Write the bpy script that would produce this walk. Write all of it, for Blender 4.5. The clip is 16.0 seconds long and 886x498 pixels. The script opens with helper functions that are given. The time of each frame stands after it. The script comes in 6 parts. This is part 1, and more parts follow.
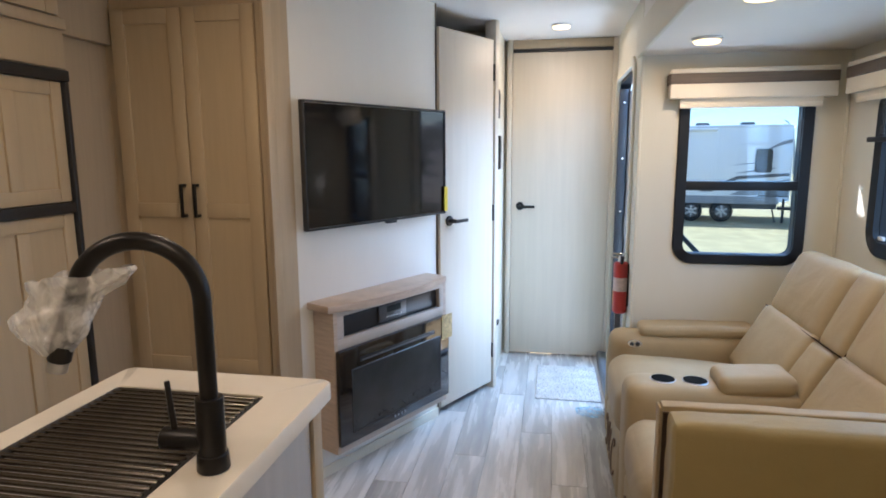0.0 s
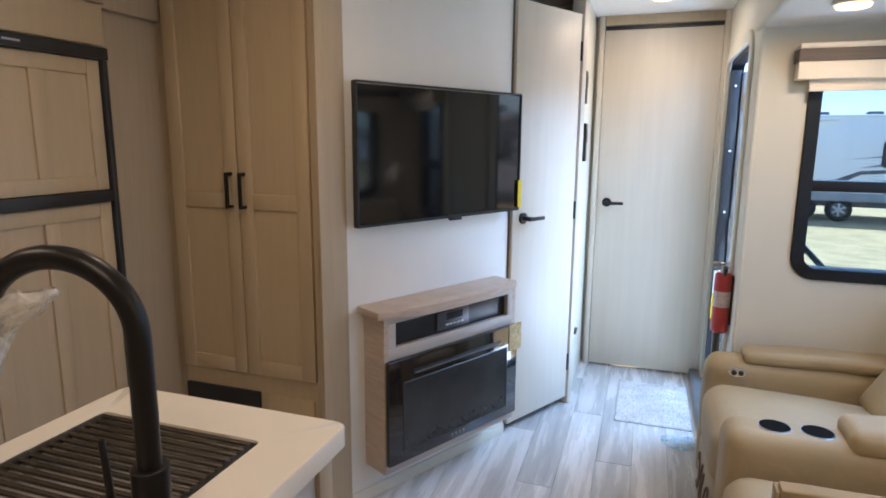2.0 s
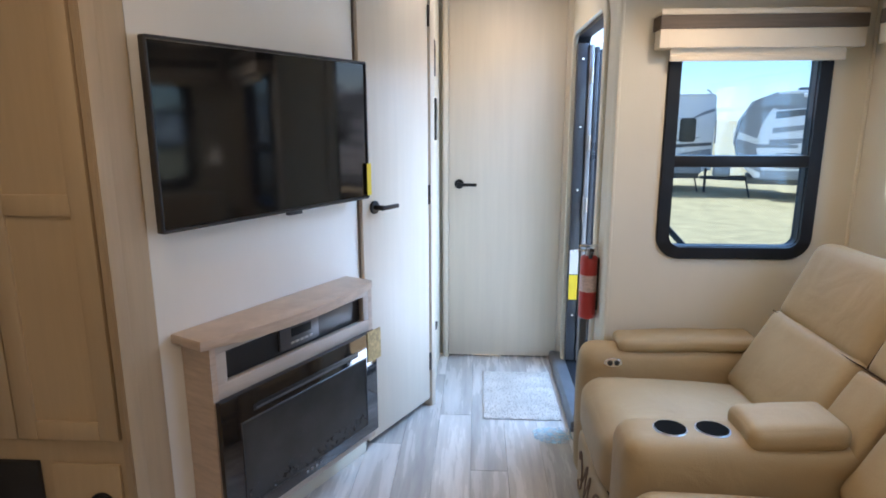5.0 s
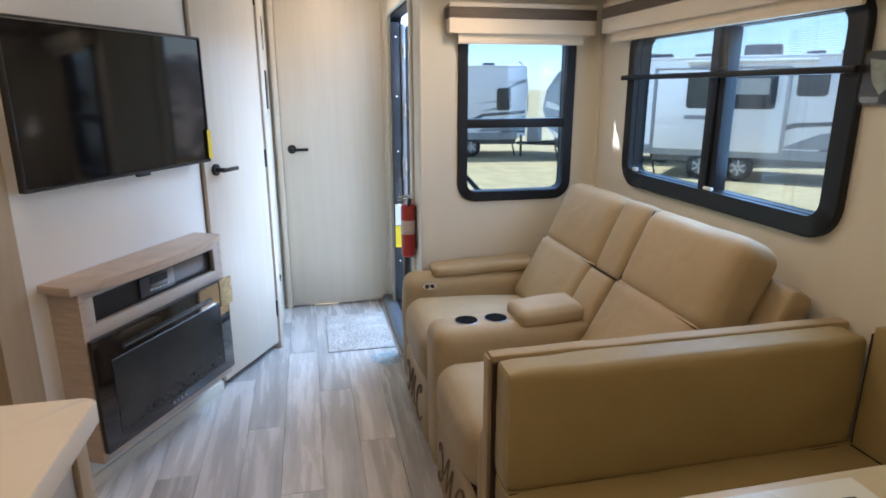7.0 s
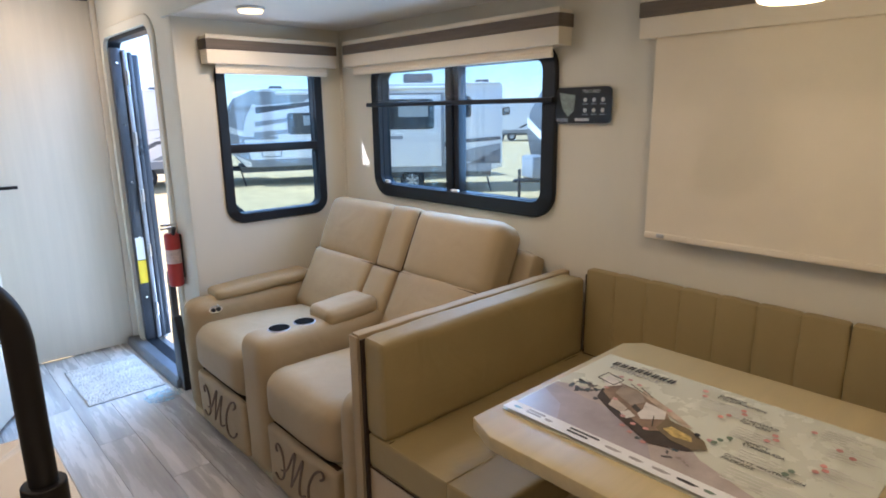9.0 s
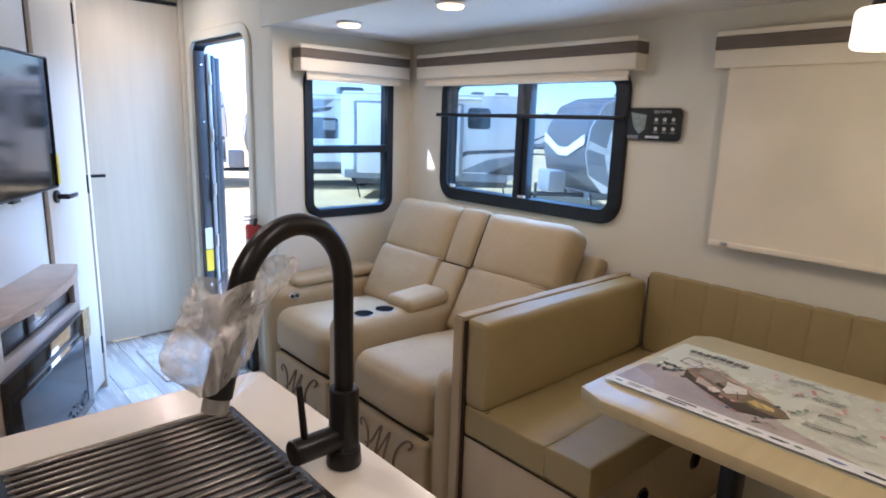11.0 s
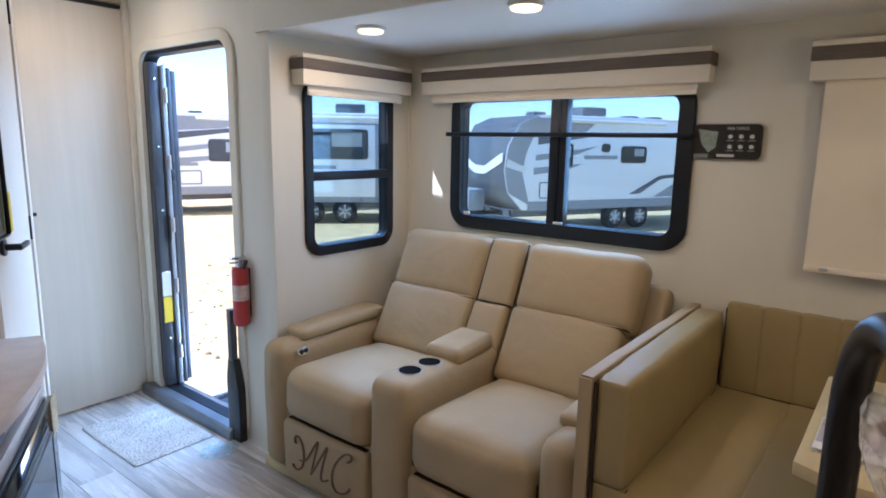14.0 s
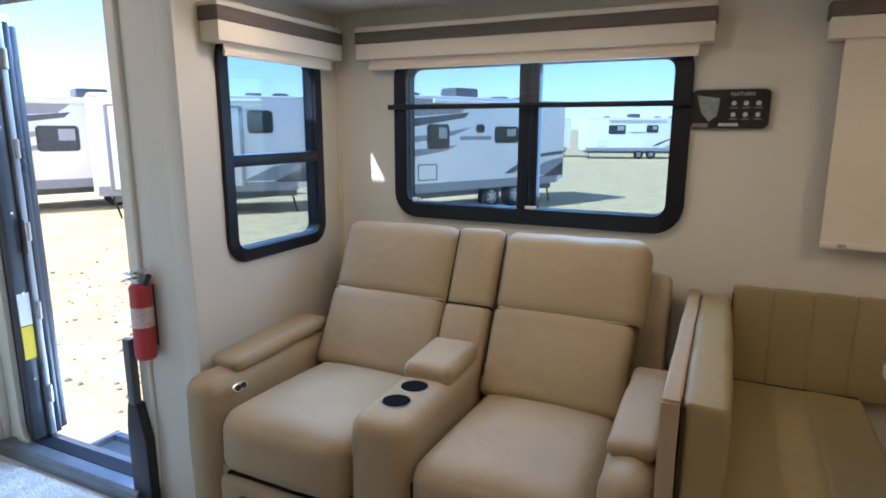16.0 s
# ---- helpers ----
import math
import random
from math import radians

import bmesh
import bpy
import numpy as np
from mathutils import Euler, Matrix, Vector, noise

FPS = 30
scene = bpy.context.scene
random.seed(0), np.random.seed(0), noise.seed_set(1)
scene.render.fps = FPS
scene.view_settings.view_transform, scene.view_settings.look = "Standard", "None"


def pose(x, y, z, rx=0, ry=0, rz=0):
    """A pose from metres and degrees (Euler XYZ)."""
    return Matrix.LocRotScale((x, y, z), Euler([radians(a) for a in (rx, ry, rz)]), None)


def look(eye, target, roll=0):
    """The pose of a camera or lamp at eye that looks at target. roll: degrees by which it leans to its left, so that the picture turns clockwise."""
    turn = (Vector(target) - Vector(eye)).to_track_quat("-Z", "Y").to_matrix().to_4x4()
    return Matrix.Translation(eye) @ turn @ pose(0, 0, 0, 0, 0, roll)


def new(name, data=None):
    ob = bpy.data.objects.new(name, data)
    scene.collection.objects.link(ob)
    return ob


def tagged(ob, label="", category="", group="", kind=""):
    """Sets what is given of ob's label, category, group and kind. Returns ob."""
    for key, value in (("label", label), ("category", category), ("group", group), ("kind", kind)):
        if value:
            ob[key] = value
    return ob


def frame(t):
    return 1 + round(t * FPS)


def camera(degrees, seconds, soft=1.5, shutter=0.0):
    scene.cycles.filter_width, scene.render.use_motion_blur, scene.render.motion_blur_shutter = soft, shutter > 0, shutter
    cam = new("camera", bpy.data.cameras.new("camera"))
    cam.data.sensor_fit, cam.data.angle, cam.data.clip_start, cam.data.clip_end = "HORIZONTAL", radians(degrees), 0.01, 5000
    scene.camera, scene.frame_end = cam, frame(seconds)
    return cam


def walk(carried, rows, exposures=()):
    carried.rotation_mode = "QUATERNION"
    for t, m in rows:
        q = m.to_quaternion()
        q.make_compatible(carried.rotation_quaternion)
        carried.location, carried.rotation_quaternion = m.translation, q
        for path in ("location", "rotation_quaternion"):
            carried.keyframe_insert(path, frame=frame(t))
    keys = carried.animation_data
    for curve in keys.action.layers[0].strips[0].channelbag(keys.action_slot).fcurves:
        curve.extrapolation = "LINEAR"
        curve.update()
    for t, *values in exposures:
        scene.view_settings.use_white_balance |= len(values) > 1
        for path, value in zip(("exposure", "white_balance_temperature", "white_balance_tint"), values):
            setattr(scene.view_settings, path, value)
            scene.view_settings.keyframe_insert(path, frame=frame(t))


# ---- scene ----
cam = camera(72.8, 16.0, soft=1.8)
PATH = [
    (0, (0.103, 0.21, 1.408), (-0.249, 2.153, 1.088), -0.3),
    (0.5, (0.094, 0.219, 1.393), (-0.271, 2.149, 1.016), -0.7),
    (1, (0.078, 0.296, 1.388), (-0.397, 2.196, 0.983), 0.4),
    (1.5, (0.1, 0.456, 1.392), (-0.539, 2.32, 1.05), -0.1),
    (2, (0.114, 0.528, 1.411), (-0.513, 2.393, 1.052), 0.4),
    (2.5, (0.06, 0.621, 1.394), (-0.488, 2.511, 1.035), 0.4),
    (3, (-0.009, 0.743, 1.399), (-0.415, 2.67, 1.05), -0.1),
    (3.5, (-0.036, 0.837, 1.394), (-0.422, 2.764, 1.022), -0.2),
    (4, (-0.018, 0.984, 1.388), (-0.342, 2.918, 0.994), -0.5),
    (6.5, (0.001, 0.518, 1.409), (0.25, 2.444, 0.934), 0.6),
    (7, (-0.006, 0.421, 1.399), (0.411, 2.309, 0.886), -0.1),
    (7.5, (-0.146, 0.448, 1.391), (0.645, 2.234, 0.962), -2.2),
    (8, (-0.298, 0.412, 1.4), (0.756, 2.045, 0.93), -2.4),
    (8.5, (-0.388, 0.342, 1.408), (0.875, 1.827, 0.961), -3.6),
    (9, (-0.508, 0.314, 1.411), (0.808, 1.752, 0.964), -0.8),
    (11.5, (-0.974, 0.364, 1.409), (0.346, 1.809, 1.002), 2.2),
    (12, (-1.044, 0.472, 1.409), (0.323, 1.882, 1.029), 1.3),
    (12.5, (-1.057, 0.576, 1.385), (0.335, 1.953, 0.978), 1.3),
    (13, (-1.03, 0.705, 1.381), (0.386, 2.061, 0.988), 1.9),
    (13.5, (-0.99, 0.835, 1.4), (0.464, 2.16, 1.041), 1.5),
    (14, (-1.033, 1.028, 1.4), (0.517, 2.243, 1.055), 1.0),
    (14.5, (-1.064, 1.198, 1.401), (0.569, 2.292, 1.03), -0.1),
    (15, (-0.999, 1.325, 1.381), (0.65, 2.386, 0.987), -0.6),
    (15.5, (-0.929, 1.451, 1.381), (0.766, 2.446, 1.011), -0.4),
    (16, (-0.878, 1.58, 1.361), (0.896, 2.415, 0.968), 0.1),
]
walk(cam, [(t, look(eye, target, roll)) for t, eye, target, roll in PATH], exposures=(
    (0.0, 1.24, 5570, 18), (4.0, 1.09, 5600, 20), (6.2, 1.03, 5900, 20), (7.0, 1.02, 5850, 20), (9.0, 1.20, 5450, 20), (12.0, 1.31, 4980, 22), (14.0, 1.01, 5270, 21), (16.0, 0.92, 5330, 20)))

# ---- light ----
SUN_DIR = Vector((0.805, -0.66, -1.149)).normalized()   # the way the sunlight travels
world = bpy.data.worlds.new("sky")
scene.world = world
world.use_nodes = True
wn = world.node_tree.nodes
sky = wn.new("ShaderNodeTexSky")
sky.sky_type = "NISHITA"
sky.sun_disc = False
sky.dust_density, sky.ozone_density, sky.altitude = 0.3, 1.7, 300
sky.sun_elevation = math.asin(-SUN_DIR.z)
sky.sun_rotation = math.atan2(-SUN_DIR.x, -SUN_DIR.y)
wn["Background"].inputs["Strength"].default_value = 0.15
world.node_tree.links.new(sky.outputs[0], wn["Background"].inputs["Color"])

sun = new("sun", bpy.data.lights.new("sun", "SUN"))
sun.data.energy, sun.data.angle, sun.data.color = 5.0, radians(0.53), (1.0, 0.95, 0.88)
sun.matrix_world = look((0, 0, 30), Vector((0, 0, 30)) + SUN_DIR)


def window_light(name, eye, target, sx, sy, watts, colour=(0.52, 0.76, 1.0)):
    ob = new(name, bpy.data.lights.new(name, "AREA"))
    ob.data.shape, ob.data.size, ob.data.size_y = "RECTANGLE", sx, sy
    ob.data.energy, ob.data.color = watts, colour
    ob.matrix_world = look(eye, target)
    return ob


window_light("skylight_entry", (1.75, 4.0, 2.5), (-0.1, 3.72, 0.35), 1.5, 1.3, 62.0, (0.42, 0.70, 1.0))
window_light("ground_light_entry", (1.35, 3.85, -0.40), (-0.4, 3.65, 1.1), 1.3, 1.0, 29.0, (0.60, 0.80, 1.0))
window_light("skylight_end_window", (1.10, 4.0, 2.3), (0.95, 2.9, 1.1), 0.8, 0.9, 11.0)
window_light("skylight_side_window", (2.3, 2.28, 2.35), (1.0, 2.28, 1.1), 1.4, 1.0, 13.0)
window_light("skylight_side_glass", (1.42, 2.13, 1.33), (0.2, 2.3, 1.25), 0.66, 0.48, 3.4)

# ---- materials ----


def material(name, colour, rough=0.6, metal=0.0, vary=0.12, scale=6.0, grain=None, bump=0.1, bump_scale=180.0, coat=0.0, per_object=0.0, spec=0.5, wrinkle=0.0):
    """Procedural surface: base colour with broad stains and fine grain; grain: stretch of the noise per axis."""
    m = bpy.data.materials.new(name)
    m.use_nodes = True
    nt = m.node_tree
    n, l = nt.nodes, nt.links
    b = n["Principled BSDF"]
    b.inputs["Metallic"].default_value = metal
    b.inputs["Coat Weight"].default_value = coat
    b.inputs["Specular IOR Level"].default_value = spec
    tc = n.new("ShaderNodeTexCoord")
    mp = n.new("ShaderNodeMapping")
    mp.inputs["Scale"].default_value = grain or (1, 1, 1)
    l.new(tc.outputs["Object"], mp.inputs["Vector"])
    vec = mp.outputs["Vector"]
    if per_object:
        oi = n.new("ShaderNodeObjectInfo")
        add = n.new("ShaderNodeVectorMath")
        add.operation = "ADD"
        mul = n.new("ShaderNodeVectorMath")
        mul.operation = "SCALE"
        mul.inputs[0].default_value = (37.0, 17.0, 23.0)
        l.new(oi.outputs["Random"], mul.inputs["Scale"])
        l.new(vec, add.inputs[0])
        l.new(mul.outputs[0], add.inputs[1])
        vec = add.outputs[0]
    broad = n.new("ShaderNodeTexNoise")
    broad.inputs["Scale"].default_value = scale
    broad.inputs["Detail"].default_value = 5
    broad.inputs["Roughness"].default_value = 0.62
    l.new(vec, broad.inputs["Vector"])
    fine = n.new("ShaderNodeTexNoise")
    fine.inputs["Scale"].default_value = bump_scale
    fine.inputs["Detail"].default_value = 3
    l.new(vec, fine.inputs["Vector"])
    ramp = n.new("ShaderNodeValToRGB")
    c = Vector(colour)
    ramp.color_ramp.elements[0].position, ramp.color_ramp.elements[1].position = 0.32, 0.68
    ramp.color_ramp.elements[0].color = (*(c * (1 - vary)), 1)
    ramp.color_ramp.elements[1].color = (*[min(v * (1 + vary), 0.95) for v in c], 1)
    l.new(broad.outputs["Fac"], ramp.inputs["Fac"])
    out = ramp.outputs["Color"]
    if per_object:
        oi2 = n.new("ShaderNodeObjectInfo")
        mr = n.new("ShaderNodeMapRange")
        mr.inputs["To Min"].default_value, mr.inputs["To Max"].default_value = 1 - per_object, 1 + per_object
        l.new(oi2.outputs["Random"], mr.inputs["Value"])
        vm = n.new("ShaderNodeVectorMath")
        vm.operation = "SCALE"
        l.new(out, vm.inputs[0])
        l.new(mr.outputs[0], vm.inputs["Scale"])
        out = vm.outputs[0]
    l.new(out, b.inputs["Base Color"])
    rr = n.new("ShaderNodeMapRange")
    rr.inputs["To Min"].default_value, rr.inputs["To Max"].default_value = max(rough - 0.08, 0.02), min(rough + 0.08, 1)
    l.new(broad.outputs["Fac"], rr.inputs["Value"])
    l.new(rr.outputs[0], b.inputs["Roughness"])
    if bump:
        bp = n.new("ShaderNodeBump")
        bp.inputs["Strength"].default_value = bump
        bp.inputs["Distance"].default_value = 0.002
        l.new(fine.outputs["Fac"], bp.inputs["Height"])
        l.new(bp.outputs[0], b.inputs["Normal"])
        if wrinkle:
            folds = n.new("ShaderNodeTexNoise")
            folds.inputs["Scale"].default_value = 6.5
            folds.inputs["Detail"].default_value = 4
            folds.inputs["Distortion"].default_value = 1.4
            l.new(vec, folds.inputs["Vector"])
            bp2 = n.new("ShaderNodeBump")
            bp2.inputs["Strength"].default_value = wrinkle
            bp2.inputs["Distance"].default_value = 0.02
            l.new(folds.outputs["Fac"], bp2.inputs["Height"])
            l.new(bp2.outputs[0], bp.inputs["Normal"])
    return m


def glass_material(name, tint, gloss=0.08):
    m = bpy.data.materials.new(name)
    m.use_nodes = True
    n, l = m.node_tree.nodes, m.node_tree.links
    n.remove(n["Principled BSDF"])
    tr = n.new("ShaderNodeBsdfTransparent")
    tr.inputs["Color"].default_value = (*tint, 1)
    gl = n.new("ShaderNodeBsdfGlossy")
    gl.inputs["Roughness"].default_value = 0.02
    lw = n.new("ShaderNodeLayerWeight")
    lw.inputs["Blend"].default_value = 0.12
    fr = n.new("ShaderNodeMapRange")
    fr.inputs["To Min"].default_value, fr.inputs["To Max"].default_value = gloss * 0.3, 0.55
    l.new(lw.outputs["Facing"], fr.inputs["Value"])
    mx = n.new("ShaderNodeMixShader")
    l.new(fr.outputs[0], mx.inputs[0])
    l.new(tr.outputs[0], mx.inputs[1])
    l.new(gl.outputs[0], mx.inputs[2])
    l.new(mx.outputs[0], n["Material Output"].inputs["Surface"])
    return m


def glow_material(name, colour, strength):
    m = bpy.data.materials.new(name)
    m.use_nodes = True
    b = m.node_tree.nodes["Principled BSDF"]
    b.inputs["Base Color"].default_value = (0.9, 0.88, 0.82, 1)
    b.inputs["Emission Color"].default_value = (*colour, 1)
    b.inputs["Emission Strength"].default_value = strength
    return m


M_WALL = material("wall_vinyl", (0.68, 0.645, 0.535), 0.62, vary=0.035, scale=3.0, bump=0.12, bump_scale=420, grain=(1, 1, 0.25))
M_TVWALL = material("white_wall_board", (0.78, 0.765, 0.71), 0.55, vary=0.03, scale=3.0, bump=0.10, bump_scale=380, grain=(1, 1, 0.25))
M_CEIL = material("ceiling_vinyl", (0.80, 0.765, 0.70), 0.5, vary=0.025, scale=2.0, bump=0.06, bump_scale=300)
M_CAB = material("cabinet_wood", (0.49, 0.385, 0.24), 0.42, vary=0.04, scale=5.0, grain=(9, 9, 0.7), bump=0.12, bump_scale=60)
M_CABEDGE = material("cabinet_trim_wood", (0.46, 0.365, 0.24), 0.48, vary=0.05, scale=5.0, grain=(12, 12, 0.6), bump=0.12, bump_scale=60)
M_DOOR = material("door_whitewash_wood", (0.645, 0.58, 0.475), 0.45, vary=0.032, scale=3.4, grain=(9, 9, 0.5), bump=0.06, bump_scale=50)
M_OAK = material("mantel_oak", (0.50, 0.40, 0.31), 0.45, vary=0.14, scale=5.0, grain=(2.0, 2.0, 12), bump=0.1, bump_scale=50)
M_PLANK = material("floor_plank", (0.545, 0.52, 0.492), 0.27, vary=0.27, scale=2.3, grain=(7.0, 0.6, 1), bump=0.10, bump_scale=40, per_object=0.2)
M_SUBFLOOR = material("floor_joint", (0.40, 0.38, 0.36), 0.8)
M_LEATHER = material("beige_leather", (0.395, 0.307, 0.176), 0.60, vary=0.07, scale=3.0, bump=0.28, bump_scale=260, wrinkle=0.20, spec=0.35)
M_VINYL = material("tan_vinyl", (0.335, 0.26, 0.115), 0.52, vary=0.07, scale=3.0, bump=0.15, bump_scale=300, wrinkle=0.16, spec=0.35)
M_STITCH = material("brown_thread", (0.16, 0.11, 0.075), 0.8)
# seam and piping colour, also the painted shade in the cushion gaps
M_SEAM_SHADE = material("dark_seam_and_gap_shade", (0.05, 0.034, 0.024), 0.9, spec=0.08)
M_BLACK = material("black_plastic", (0.018, 0.019, 0.021), 0.38, vary=0.2, bump=0.06)
M_BLKFRAME = material("black_window_frame", (0.012, 0.014, 0.018), 0.45, vary=0.2, bump=0.05, spec=0.3)
M_BLKMETAL = material("matte_black_metal", (0.012, 0.011, 0.011), 0.36, metal=0.3, vary=0.2, bump=0.04)
M_SCREEN = material("tv_screen_glass", (0.006, 0.006, 0.007), 0.05, vary=0.1, bump=0.0, spec=0.55)
M_FIREGLASS = material("fireplace_glass", (0.006, 0.006, 0.008), 0.05, vary=0.1, bump=0.0, spec=1.0)
M_CHROME = material("chrome", (0.75, 0.75, 0.76), 0.14, metal=1.0, vary=0.05, bump=0)
M_STEEL = material("brushed_steel", (0.52, 0.52, 0.52), 0.33, metal=1.0, vary=0.1, bump=0.05)
M_ALU = material("aluminium_threshold", (0.30, 0.31, 0.33), 0.42, metal=0.6, vary=0.12, bump=0.08)
M_SILL = material("dark_metal_sill", (0.19, 0.205, 0.23), 0.34, metal=0.5, vary=0.15, bump=0.06)
M_COUNTER = material("cream_countertop", (0.82, 0.765, 0.66), 0.22, vary=0.012, scale=30, bump=0.02, bump_scale=400)
M_FABRIC = material("cream_shade_fabric", (0.79, 0.71, 0.565), 0.85, vary=0.03, scale=4, bump=0.3, bump_scale=700)
M_BAND = material("brown_valance_band", (0.145, 0.115, 0.088), 0.75, vary=0.15, scale=9, grain=(1, 1, 14), bump=0.2, bump_scale=300)
M_ISLAND = material("island_panel", (0.50, 0.475, 0.44), 0.5, vary=0.06, scale=4, grain=(8, 8, 0.7))
M_TABLE = material("table_laminate", (0.53, 0.43, 0.225), 0.34, vary=0.06, scale=4, grain=(0.8, 8, 8), bump=0.06)
M_RED = material("red_paint", (0.44, 0.045, 0.04), 0.3, vary=0.1, bump=0.02)
M_WHITE = material("white_plastic", (0.78, 0.78, 0.76), 0.4, vary=0.04, bump=0.02)
M_YELLOW = material("yellow_label", (0.80, 0.60, 0.02), 0.5, vary=0.05, bump=0.02)
M_PAPER = material("poster_print", (0.60, 0.605, 0.49), 0.28, vary=0.008, bump=0.0)
M_MAT = material("door_mat_pile", (0.57, 0.54, 0.50), 0.95, vary=0.17, scale=8, bump=1.0, bump_scale=160)
M_SAND = material("sandy_ground", (0.60, 0.435, 0.205), 0.95, vary=0.20, scale=2.6, bump=0.8, bump_scale=14)
M_TRAILER = material("trailer_white_gelcoat", (0.86, 0.87, 0.88), 0.35, vary=0.03, scale=0.8, bump=0.02)
M_DECAL = material("grey_decal", (0.30, 0.315, 0.335), 0.4, vary=0.06, bump=0)
M_DECALDK = material("charcoal_decal", (0.10, 0.105, 0.115), 0.4, vary=0.08, bump=0)
M_NOSE = material("trailer_nose_grey", (0.25, 0.26, 0.275), 0.35, vary=0.08, scale=1.0, bump=0)
M_LEAF = material("dark_door_edge", (0.06, 0.066, 0.078), 0.30, metal=0.3, vary=0.15, bump=0.04)
M_TYRE = material("tyre_rubber", (0.018, 0.018, 0.018), 0.8)
M_DARKGLASS = material("dark_trailer_glass", (0.03, 0.037, 0.045), 0.08, vary=0.2, bump=0)
M_GLASS = glass_material("tinted_window_glass", (0.645, 0.765, 0.83))
M_BAG = glass_material("clear_plastic_film", (0.95, 0.95, 0.94), 0.04)


def film_material(name, colour=(0.85, 0.86, 0.87), low=0.10, high=0.62):
    """Creased thin film: mostly see-through, with milky folds."""
    m = bpy.data.materials.new(name)
    m.use_nodes = True
    n, l = m.node_tree.nodes, m.node_tree.links
    b = n["Principled BSDF"]
    b.inputs["Base Color"].default_value = (*colour, 1)
    b.inputs["Roughness"].default_value = 0.16
    b.inputs["Specular IOR Level"].default_value = 0.9
    tc = n.new("ShaderNodeTexCoord")
    mp = n.new("ShaderNodeMapping")
    mp.inputs["Scale"].default_value = (1, 1, 0.45)
    tx = n.new("ShaderNodeTexNoise")
    tx.inputs["Scale"].default_value, tx.inputs["Detail"].default_value, tx.inputs["Distortion"].default_value = 26, 4, 1.6
    rp = n.new("ShaderNodeValToRGB")
    rp.color_ramp.elements[0].position, rp.color_ramp.elements[0].color = 0.42, (low, low, low, 1)
    rp.color_ramp.elements[1].position, rp.color_ramp.elements[1].color = 0.66, (high, high, high, 1)
    bp = n.new("ShaderNodeBump")
    bp.inputs["Strength"].default_value, bp.inputs["Distance"].default_value = 0.9, 0.006
    tr = n.new("ShaderNodeBsdfTransparent")
    mx = n.new("ShaderNodeMixShader")
    l.new(tc.outputs["Object"], mp.inputs["Vector"])
    l.new(mp.outputs[0], tx.inputs["Vector"])
    l.new(tx.outputs["Fac"], rp.inputs["Fac"])
    l.new(tx.outputs["Fac"], bp.inputs["Height"])
    l.new(bp.outputs[0], b.inputs["Normal"])
    l.new(rp.outputs["Color"], mx.inputs[0])
    l.new(tr.outputs[0], mx.inputs[1])
    l.new(b.outputs[0], mx.inputs[2])
    l.new(mx.outputs[0], n["Material Output"].inputs["Surface"])
    return m


M_FILM = film_material("milky_plastic_film", (0.9, 0.9, 0.9), 0.32, 0.82)
M_WRAP = film_material("blue_plastic_film", (0.45, 0.68, 0.80), 0.25, 0.85)
M_HOLE = material("cup_well_black", (0.004, 0.004, 0.004), 0.9, bump=0, spec=0.1)
M_TAG = material("brown_paper_tag", (0.52, 0.40, 0.18), 0.6, vary=0.35, scale=60, bump=0)
M_GLOW = glow_material("lamp_diffuser", (1.0, 0.64, 0.22), 1.5)

# ---- mesh helpers ----


def mesh_object(name, bm, mat, parent=None, label="", smooth=True):
    me = bpy.data.meshes.new(name)
    bmesh.ops.recalc_face_normals(bm, faces=bm.faces)
    bm.to_mesh(me)
    bm.free()
    me.materials.append(mat)
    if smooth:
        me.polygons.foreach_set("use_smooth", [True] * len(me.polygons))
        me.set_sharp_from_angle(angle=radians(38))
    ob = new(name, me)
    if parent is not None:
        ob.parent = parent
    if label:
        ob["label"] = label
    return ob


def part(name, bm, mat, parent, label=""):
    return mesh_object(name, bm, mat, parent, label)


def thing(name, label, category, at=(0, 0, 0), group="", turn=0.0):
    ob = new(name)
    ob.empty_display_size = 0.05
    ob.matrix_basis = pose(*at, 0, 0, turn)
    return tagged(ob, label, category, group)


def structure(name, bm, mat, label, category="wall"):
    return tagged(mesh_object(name, bm, mat, None, ""), label, category, "", "structure")


def box(x0, x1, y0, y1, z0, z1, bevel=0.0, seg=2, bm=None):
    own = bmesh.new()
    bmesh.ops.create_cube(own, size=1.0)
    for v in own.verts:
        v.co = Vector(((x0 + x1) / 2 + v.co.x * (x1 - x0), (y0 + y1) / 2 + v.co.y * (y1 - y0), (z0 + z1) / 2 + v.co.z * (z1 - z0)))
    if bevel:
        bmesh.ops.bevel(own, geom=own.edges[:], offset=bevel, segments=seg, affect="EDGES", profile=0.5)
    if bm is None:
        return own
    return join(bm, own)


def join(bm, other):
    me = bpy.data.meshes.new("tmp")
    other.to_mesh(me)
    other.free()
    bm.from_mesh(me)
    bpy.data.meshes.remove(me)
    return bm


def moved(bm, m):
    bmesh.ops.transform(bm, matrix=m, verts=bm.verts[:])
    return bm


def cylinder(r, h, seg=32, r2=None, bevel=0.0):
    bm = bmesh.new()
    bmesh.ops.create_cone(bm, cap_ends=True, segments=seg, radius1=r, radius2=r if r2 is None else r2, depth=h)
    if bevel:
        edges = [e for e in bm.edges if len(e.link_faces) == 2 and any(len(f.verts) > 4 for f in e.link_faces)]
        bmesh.ops.bevel(bm, geom=edges, offset=bevel, segments=3, affect="EDGES", profile=0.5)
    return bm


